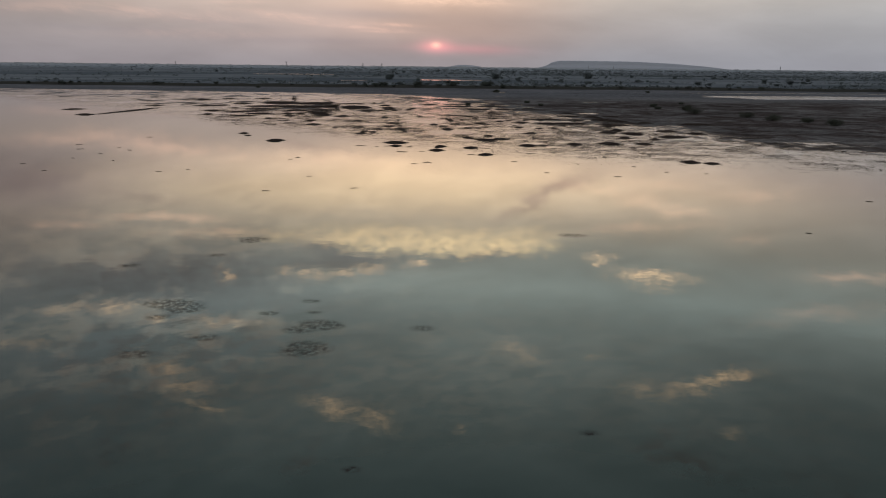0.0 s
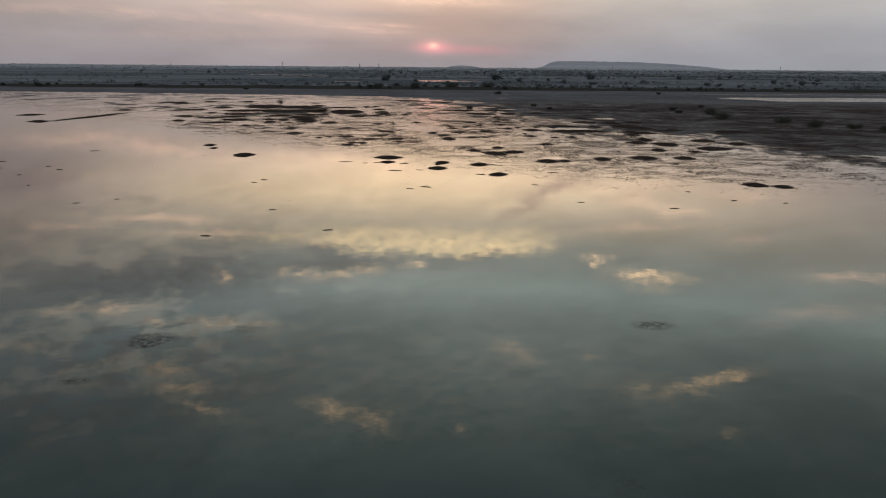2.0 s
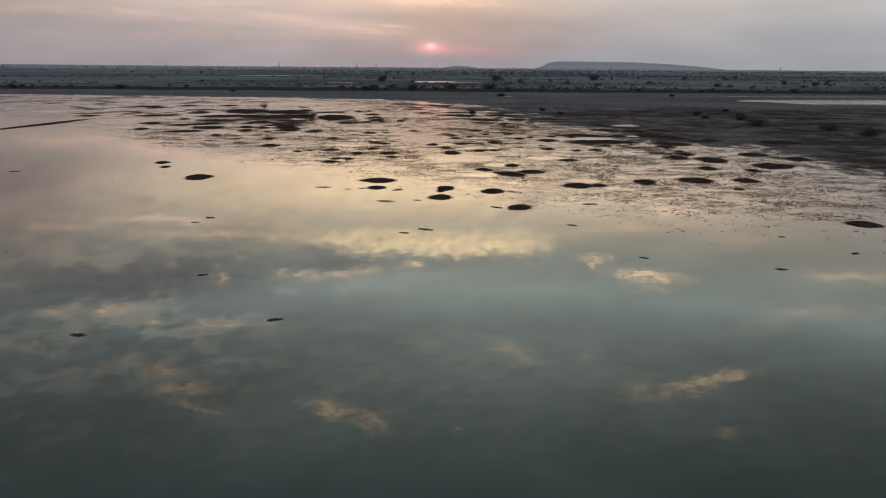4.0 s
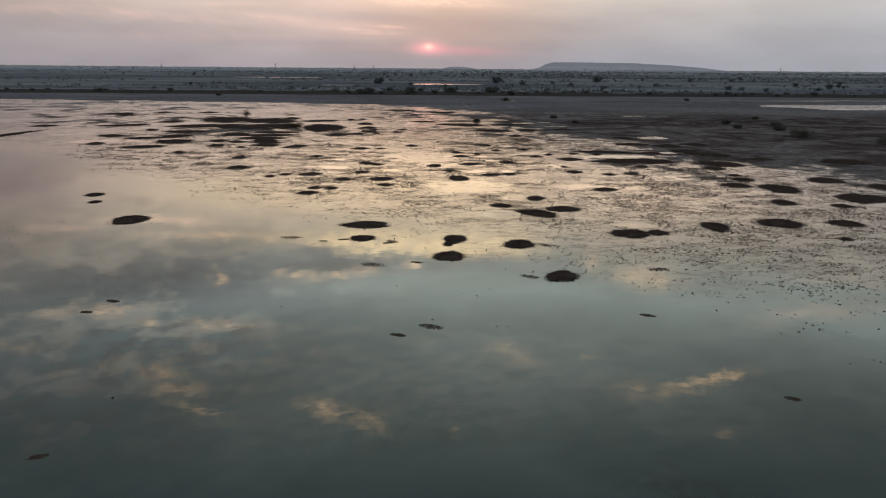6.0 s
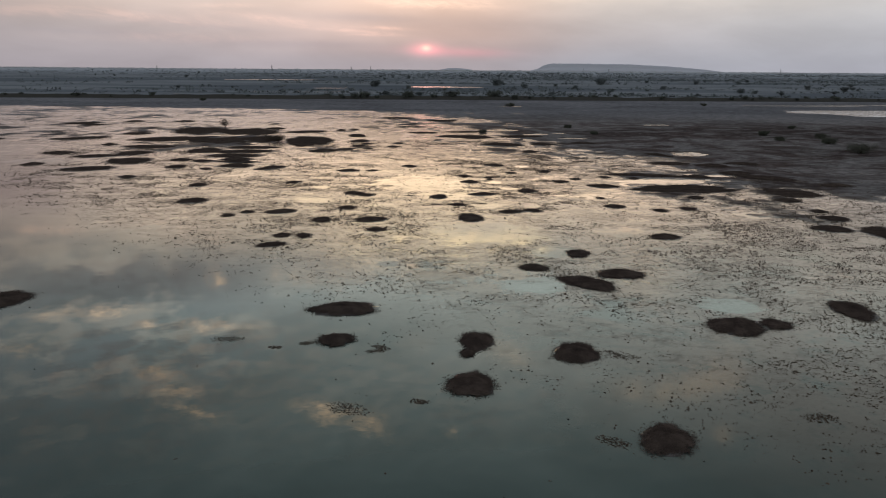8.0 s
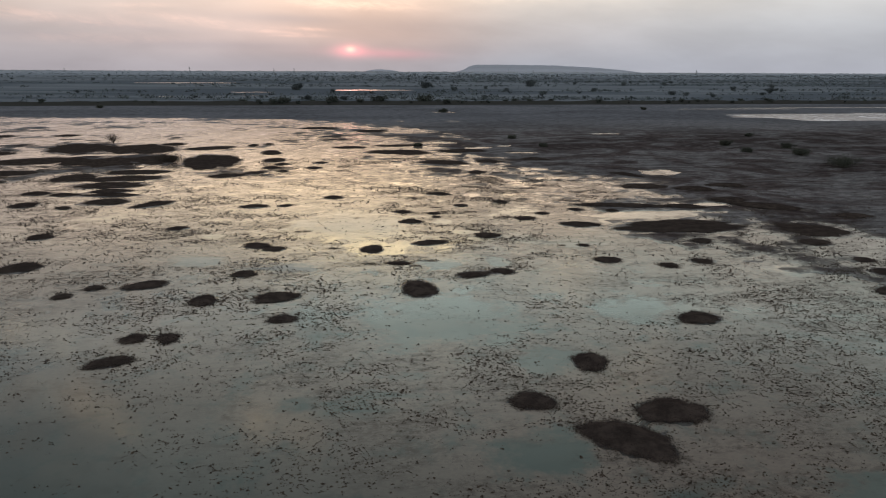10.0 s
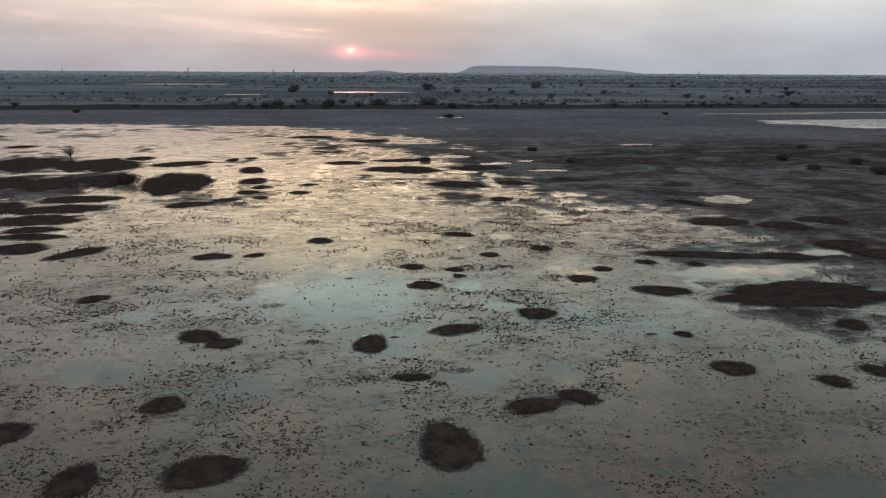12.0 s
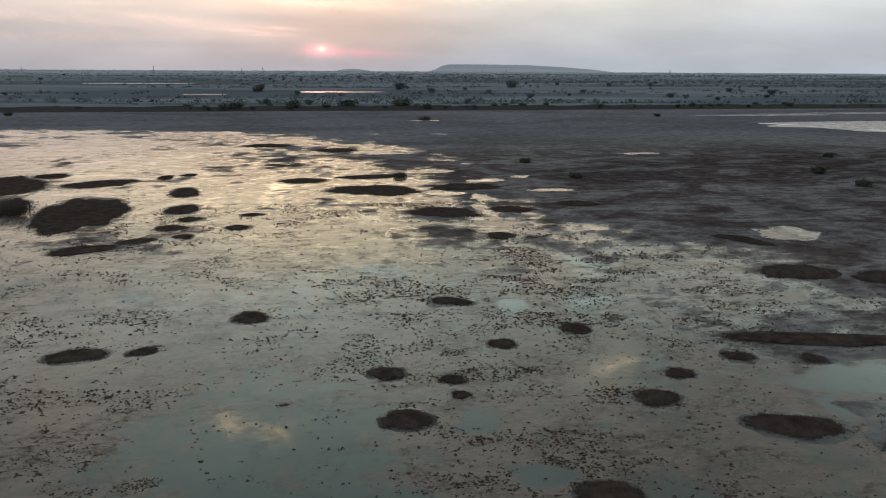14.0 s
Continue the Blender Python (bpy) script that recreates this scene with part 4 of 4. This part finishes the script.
SHALLOW_CLUMPS = [(-5.8, 97.1, 0.8), (-3.1, 97.7, 0.35), (3.8, 94.7, 0.55), (-5.0, 103.1, 0.4), (-12.4, 104.1, 0.7), (12.0, 96.4, 0.6), (8.9, 88.1, 0.5),
                  (-8.5, 103.6, 0.35), (-5.2, 102.7, 0.4), (-9.9, 103.1, 0.3), (5.8, 102.3, 0.8), (-19.5, 88.2, 0.4), (-2.4, 137.9, 0.6), (-0.5, 138.2, 0.7),
                  (1.9, 138.3, 0.55), (0.8, 137.1, 0.4), (-5.0, 142.5, 0.4), (12.4, 141.8, 0.3), (-3.4, 153.3, 0.2), (-0.9, 142.7, 0.2), (-10.3, 160.0, 0.8),
                  (-7.7, 148.3, 0.7), (6.3, 147.7, 0.6), (4.3, 157.6, 0.6), (7.4, 155.2, 0.4)]
for i, (x, y, r) in enumerate(OPEN_CLUMPS):
    weed_clump(x, y, r, 300 + i, "brown weed clump floating on open still water")
for i, (x, y, r) in enumerate(SHALLOW_CLUMPS):
    weed_clump(x, y, r, 400 + i, "dark ragged weed clump in the weedy shallows")


def scattered_weed(count):
    rng = np.random.RandomState(77)
    found = []
    have = 0
    while have < count:
        n = 60000
        v = 0.84 * rng.rand(n)
        x = -30 - 45 * v + rng.rand(n) * (105 + 30 * v)
        y = 78 + 142 * v
        start = 101 + 0.85 * np.maximum(-x, -16) - 0.22 * np.maximum(x - 16, 0)
        zone = 0.004 + 0.996 * ease(y, start - 4, start + 16)
        patch = ease(fbm(x / 8 + 3, y / 8), 0.32, 0.56) * (0.07 + 0.93 * ease(fbm(x / 2.6, y / 1.6 + 30, 4), 0.48, 0.62))
        shore = x - np.interp(y, SHORE_Y, SHORE_X)
        for cx, cy, rx, ry in CLEAR + [q for q in POOLS if q[1] < 210]:
            zone = zone * (0.06 + 0.94 * ease(((x - cx) / rx) ** 2 + ((y - cy) / ry) ** 2, 0.8, 1.5))
        ok = rng.rand(n) < zone * (1 - 0.5 * ease(-x, -8, 8) * ease(y, 138, 160)) * (0.04 + 0.96 * np.minimum(1, patch + 0.9 * np.exp(-((x + 15) / 9) ** 2 - ((y - 133) / 8) ** 2) * ease(fbm(x / 2.4, y / 1.6 + 8, 3), 0.40, 0.60) + 1.0 * np.exp(-((x - 22) / 11) ** 2 - ((y - 114) / 18) ** 2) * ease(fbm(x / 2.4, y / 1.6 + 8, 3), 0.40, 0.60))) * (1 - 0.9 * ease(shore, 0, 26))
        found.append(np.stack([x[ok], y[ok]], -1))
        have += int(ok.sum())
    at = np.concatenate(found)[:count]
    # each scrap is a tight ragged cluster of lumps
    k = 3
    spread = np.repeat(0.025 + 0.085 * rng.rand(count) ** 1.5, k)[:, None]
    p = np.repeat(at, k, 0) + spread * rng.randn(count * k, 2) * np.array([1.35, 0.8])
    size = np.repeat((0.7 + 0.6 * rng.rand(count) ** 2) * (1 + 0.35 * ease(at[:, 1], 110, 165)), k) * (0.018 + 0.046 * rng.rand(count * k) ** 2)
    return lumps(p, np.maximum(land(p[:, 0], p[:, 1]), 0) - 0.005, size, 0.75, rng, WEED, "floating_weed", 3)


tagged(new("floating_weed", scattered_weed(125000)), "brown scraps of weed strewn over the shallow water", "weed", kind="stuff")


# ---- lines of prints left by waders in the shallows ----
def prints(points):
    rng = np.random.RandomState(61)
    steps = []
    for (x0, y0), (x1, y1) in zip(points, points[1:]):
        for f in np.arange(0, 1, 0.28 / math.hypot(x1 - x0, y1 - y0)):
            steps.append((x0 + (x1 - x0) * f + 0.07 * rng.randn(), y0 + (y1 - y0) * f + 0.09 * rng.randn()))
    p = np.array(steps)
    return lumps(p, np.full(len(p), -0.006), 0.05 + 0.04 * rng.rand(len(p)), 0.6, rng, WEED, "print_trail")


for trail in ([(-8.4, 143.5), (-6.7, 143.9), (-4.4, 144.0), (-2.3, 144.6), (-0.7, 144.8), (1.1, 143.8)], [(-1.1, 141.5), (0.1, 141.3), (1.6, 140.8)], [(-6.8, 152.7), (-5.9, 149.4), (-5.0, 147.7)]):
    tagged(new("print_trail", prints(trail)), "line of small dark prints across shallow water", "footprints", kind="stuff")


# ---- shrubs and trees ----
def tube(path, radii, sides=5):
    verts, faces = [], []
    for p, r in zip(path, radii):
        for s in range(sides):
            a = 6.2832 * s / sides
            verts.append((p[0] + r * math.cos(a), p[1] + r * math.sin(a), p[2]))
    for i in range(len(path) - 1):
        for s in range(sides):
            n = (s + 1) % sides
            faces.append((i * sides + s, i * sides + n, (i + 1) * sides + n, (i + 1) * sides + s))
    return verts, faces


def joined(name, pieces, mats):
    verts, faces = [], []
    for v, f in pieces:
        o = len(verts)
        verts += v
        faces += [tuple(o + i for i in q) for q in f]
    return mesh_from(name, verts, faces, mats)


def leaves(name, centres, radius, per, size, rng, mat):
    c = np.repeat(np.asarray(centres), per, 0)
    n = len(c)
    p = c + radius * rng.randn(n, 3) * np.array([0.55, 0.55, 0.42])
    u = rng.randn(n, 3)
    u /= np.linalg.norm(u, axis=1)[:, None]
    w = np.cross(u, rng.randn(n, 3))
    w /= np.linalg.norm(w, axis=1)[:, None]
    s = size * (0.6 + 0.8 * rng.rand(n))[:, None]
    verts = np.stack([p - u * s, p + w * s * 0.45, p + u * s, p - w * s * 0.45], 1).reshape(-1, 3)
    return mesh_from(name, verts, np.arange(4 * n).reshape(-1, 4), [mat])


def shrub(name, seed, height, width, stems, per, size, leafy, label, category, flat=0.0, leaf_mat=None):
    """A scrub bush or small tree: bent tapered limbs from one base, and a loose crown of leaves round their ends."""
    rng = np.random.RandomState(seed)
    root = new(name)
    pieces, ends = [], []
    for s in range(stems):
        a = 6.283 * (s + 0.6 * rng.rand()) / stems
        reach = width * 0.5 * (0.35 + 0.65 * rng.rand())
        top = height * (0.55 + 0.45 * rng.rand())
        if flat:
            top = height * (0.35 + 0.65 * rng.rand() * (1 - flat))
        path, p = [], np.array([0.0, 0.0, -0.1])
        for k in range(6):
            f = k / 5
            path.append((reach * f ** 1.3 * math.cos(a) + 0.05 * width * rng.randn() * f, reach * f ** 1.3 * math.sin(a) + 0.05 * width * rng.randn() * f, -0.1 + (top + 0.1) * f ** 0.85))
        r = 0.018 * height + 0.012
        pieces.append(tube(path, [r * (1 - 0.85 * k / 5) for k in range(6)]))
        ends += [path[5], path[4], path[3], path[2]]
        for b in range(3):
            k = 2 + b % 3
            o = np.array(path[k])
            q = o + np.array([rng.randn() * 0.16 * width, rng.randn() * 0.16 * width, 0.10 * height + 0.12 * height * rng.rand()])
            pieces.append(tube([tuple(o), tuple((o + q) / 2 + 0.02 * width * rng.randn(3)), tuple(q)], [r * 0.45, r * 0.3, r * 0.1], 4))
            ends.append(tuple(q))
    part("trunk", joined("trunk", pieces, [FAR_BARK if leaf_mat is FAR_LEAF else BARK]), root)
    if leafy > 0:
        centres = [e for e in ends if rng.rand() < leafy]
        if leafy > 0.6:
            for k in range(2 * stems):
                a, q, z = rng.rand() * 6.283, rng.rand() ** 0.5, rng.rand()
                rim = 0.46 * width * math.sqrt(1 - 0.8 * z * z)
                centres.append((rim * q * math.cos(a), rim * q * math.sin(a), height * (0.12 + 0.75 * z)))
        part("crown", leaves("crown", centres, 0.14 * width, per, size, rng, leaf_mat or LEAF), root)
    return tagged(root, label, category)


def plant(ob, x, y, turn=0.0, scale=1.0):
    ob.matrix_world = pose(x, y, max(lift(x, y), 0.0), 0, 0, turn) @ Matrix.Diagonal((scale, scale, scale, 1))
    return ob


def plant_copy(ob, x, y, z, turn, scale):
    c = copy_thing(ob, Matrix.Identity(4))
    c.matrix_world = pose(x, y, z, 0, 0, turn) @ Matrix.Diagonal((scale, scale, scale, 1))
    return c


plant(shrub("dead_tree", 3, 2.2, 3.8, 11, 14, 0.09, 0.45, "small spreading nearly bare tree on the dark mud island", "tree", 0.35, BARK), -46.6, 221.6)
plant(shrub("fallen_shrub", 8, 1.3, 4.4, 18, 24, 0.09, 0.5, "low sprawling leafless thorn shrub on a mud island", "shrub", 0.6, BARK), -29.8, 194.2)
SHRUBS = [(22, 305, 1.9, 3.2), (26, 224, 0.9, 1.6), (28.5, 209.5, 0.8, 1.6), (61.5, 209, 1.2, 2.2), (75, 225, 0.9, 1.5), (90, 316, 1.2, 1.8), (7, 213, 0.7, 1.6),
          (64, 181, 2.2, 4.4), (66, 194, 1.4, 2.8), (70, 204, 1.2, 2.2), (72.5, 169.5, 1.7, 4.0), (74.5, 160, 1.9, 4.2), (80, 156, 1.4, 2.8), (82, 148, 1.9, 3.8), (60, 199, 1.0, 1.8), (-86, 330, 1.5, 2.2)]
for i, (x, y, h, w) in enumerate(SHRUBS):
    plant(shrub("shrub", 40 + i, 0.62 * h, 1.0 * w, 11, 34, 0.09, 0.62, "dense dark thorn shrub growing on the mud flat", "shrub"), x, y, 50 * i)

# scrub along the embankment
rng = np.random.RandomState(21)
masters = [plant(shrub("thorn_bush", 70 + i, 2.2 + 0.5 * i, 4.4 + 0.9 * i, 7, 16, 0.30, 1.0, "dark thorn bush growing along the embankment", "bush", 0.0, BUSH_LEAF), -30 + 17 * i, 350 + 1.5 * i) for i in range(4)]
for b in masters:
    tagged(b, group="bushes along the embankment")
for i in range(230):
    x = rng.rand() * 620 - 330
    if fbm(np.array([x / 26.0]), np.array([4.2]), 3)[0] < 0.46 and rng.rand() < 0.75:
        continue
    plant_copy(masters[i % 4], x, 352 + 3.0 * math.sin(x / 140.0) + 0.008 * x + rng.randn() * 2.2, 0.55 + 0.3 * rng.rand(), rng.rand() * 360, 0.16 + 0.34 * rng.rand() ** 1.8)

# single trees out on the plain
masters = [shrub("field_tree", 90 + i, 3.4 + 0.6 * i, 6.0 + 0.8 * i, 8, 18, 0.5, 1.0, "green tree standing alone on the plain, haze in its colour", "tree", 0.0, FAR_LEAF) for i in range(3)]
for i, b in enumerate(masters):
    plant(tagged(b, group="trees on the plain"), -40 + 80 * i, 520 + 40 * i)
for i in range(80):
    y = 385 + 900 * rng.rand() ** 1.4
    x = (0.62 * rng.rand() ** 0.8 - 0.10 - 0.35 * (rng.rand() < 0.22)) * y
    if any(abs(x - c[0]) < c[2] * 1.2 and abs(y - c[1]) < c[3] * 1.6 for c in POOLS):
        continue
    plant_copy(masters[i % 3], x, y, lift(x, y), rng.rand() * 360, 0.22 + 0.36 * rng.rand())


def far_scrub():
    """Bushes and hedge lines beyond counting, out to the horizon."""
    rng = np.random.RandomState(33)
    n = 17000
    y = 370 + 2300 * rng.rand(n) ** 1.4
    x = (rng.rand(n) - 0.5) * 1.5 * (y + 60)
    keep = rng.rand(n) < (0.4 + 0.6 * ease(x / y, -0.1, 0.15)) * (0.05 + 0.95 * ease(fbm(x / 380, y / 34, 3), 0.52, 0.62))
    for c in POOLS:
        keep &= ~((np.abs(x - c[0]) < c[2] * 1.3) & (np.abs(y - c[1]) < c[3] * 2.0))
    x, y = x[keep], y[keep]
    for i in range(120):
        hy = 385 + 1700 * rng.rand() ** 1.3
        hx = (rng.rand() ** 0.8 - 0.36) * 1.2 * hy
        k = int(30 + 110 * rng.rand())
        along = np.sort(rng.rand(k)) * k * (1.2 + hy / 700)
        x, y = np.append(x, hx + along), np.append(y, hy + 0.06 * (rng.rand() - 0.5) * along + rng.randn(k) * 1.0)
    n = len(x)
    h = (0.4 + 1.2 * rng.rand(n) ** 2) * (1 + 0.9 * ease(y, 700, 2200))
    z = land(x, y)
    per = 9
    c = np.repeat(np.stack([x, y, z], -1), per, 0)
    hh = np.repeat(h, per)[:, None]
    k = len(c)
    p = c + hh * np.stack([rng.randn(k) * 0.75, rng.randn(k) * 0.6, np.abs(rng.rand(k)) * 0.9], -1)
    u = rng.randn(k, 3)
    u /= np.linalg.norm(u, axis=1)[:, None]
    w = np.cross(u, rng.randn(k, 3))
    w /= np.linalg.norm(w, axis=1)[:, None]
    s = hh * (0.28 + 0.26 * rng.rand(k)[:, None])
    verts = np.stack([p - u * s, p + w * s * 0.6, p + u * s, p - w * s * 0.6], 1).reshape(-1, 3)
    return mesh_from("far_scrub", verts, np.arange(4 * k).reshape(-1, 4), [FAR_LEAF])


tagged(new("far_scrub", far_scrub()), "scattered scrub and hedges on the far plain, haze in their colour", "scrub", kind="stuff")


def far_trees():
    """A ragged line of trees along the skyline, their leaf colour paled for haze."""
    rng = np.random.RandomState(44)
    n = 9000
    y = 2900 + 1200 * rng.rand(n)
    x = (rng.rand(n) - 0.5) * 1.6 * y
    keep = rng.rand(n) < 0.25 + 0.75 * ease(fbm(x / 130 + 5, y / 900, 4), 0.44, 0.62)
    x, y = x[keep], y[keep]
    n = len(x)
    h = 1.5 + 5.0 * rng.rand(n) ** 2.2
    per = 7
    c = np.repeat(np.stack([x, y, land(x, y)], -1), per, 0)
    hh = np.repeat(h, per)[:, None]
    k = len(c)
    p = c + hh * np.stack([rng.randn(k) * 0.6, rng.randn(k) * 0.6, rng.rand(k) * 0.9], -1)
    u = rng.randn(k, 3)
    u /= np.linalg.norm(u, axis=1)[:, None]
    w = np.cross(u, rng.randn(k, 3))
    w /= np.linalg.norm(w, axis=1)[:, None]
    s = hh * (0.24 + 0.2 * rng.rand(k)[:, None])
    verts = np.stack([p - u * s, p + w * s * 0.6, p + u * s, p - w * s * 0.6], 1).reshape(-1, 3)
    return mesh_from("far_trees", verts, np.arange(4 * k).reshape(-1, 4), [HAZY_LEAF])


tagged(new("far_trees", far_trees()), "ragged line of trees along the horizon, haze in their colour", "trees", kind="stuff")


# ---- pylons on the horizon ----
def pylon(h):
    root = new("pylon")
    for sx in (-1, 1):
        for sy in (-1, 1):
            part("leg", joined("leg", [tube([(sx * 0.13 * h, sy * 0.13 * h, -0.5), (sx * 0.04 * h, sy * 0.04 * h, 0.6 * h), (0, 0, h)], [0.016 * h, 0.014 * h, 0.010 * h], 4)], [STEEL]), root)
    for f, w in ((0.68, 0.16), (0.8, 0.2), (0.92, 0.14)):
        v = [(-w * h, -0.01 * h, f * h), (w * h, -0.01 * h, f * h), (w * h, 0.01 * h, f * h), (-w * h, 0.01 * h, f * h),
             (-w * h, -0.01 * h, f * h + 0.02 * h), (w * h, -0.01 * h, f * h + 0.02 * h), (w * h, 0.01 * h, f * h + 0.02 * h), (-w * h, 0.01 * h, f * h + 0.02 * h)]
        part("crossarm", mesh_from("crossarm", v, [(0, 3, 2, 1), (4, 5, 6, 7), (0, 1, 5, 4), (1, 2, 6, 5), (2, 3, 7, 6), (3, 0, 4, 7)], [STEEL]), root)
    return tagged(root, "slender steel lattice pylon far off in the haze", "pylon", "pylons on the horizon")


first = pylon(18)
for i, (a, r, s) in enumerate([(-12.4, 2300, 1.0), (-6.5, 2500, 0.8), (-5.0, 2450, 0.9), (-20.5, 2500, 0.8), (11.3, 2500, 0.8), (13.2, 2600, 0.8), (25, 2400, 0.9)]):
    x, y = r * math.sin(radians(a)), r * math.cos(radians(a))
    mtx = pose(x, y, lift(x, y), 0, 0, 20 * i) @ Matrix.Diagonal((s, s, s, 1))
    (first if i == 0 else copy_thing(first, Matrix.Identity(4))).matrix_world = mtx
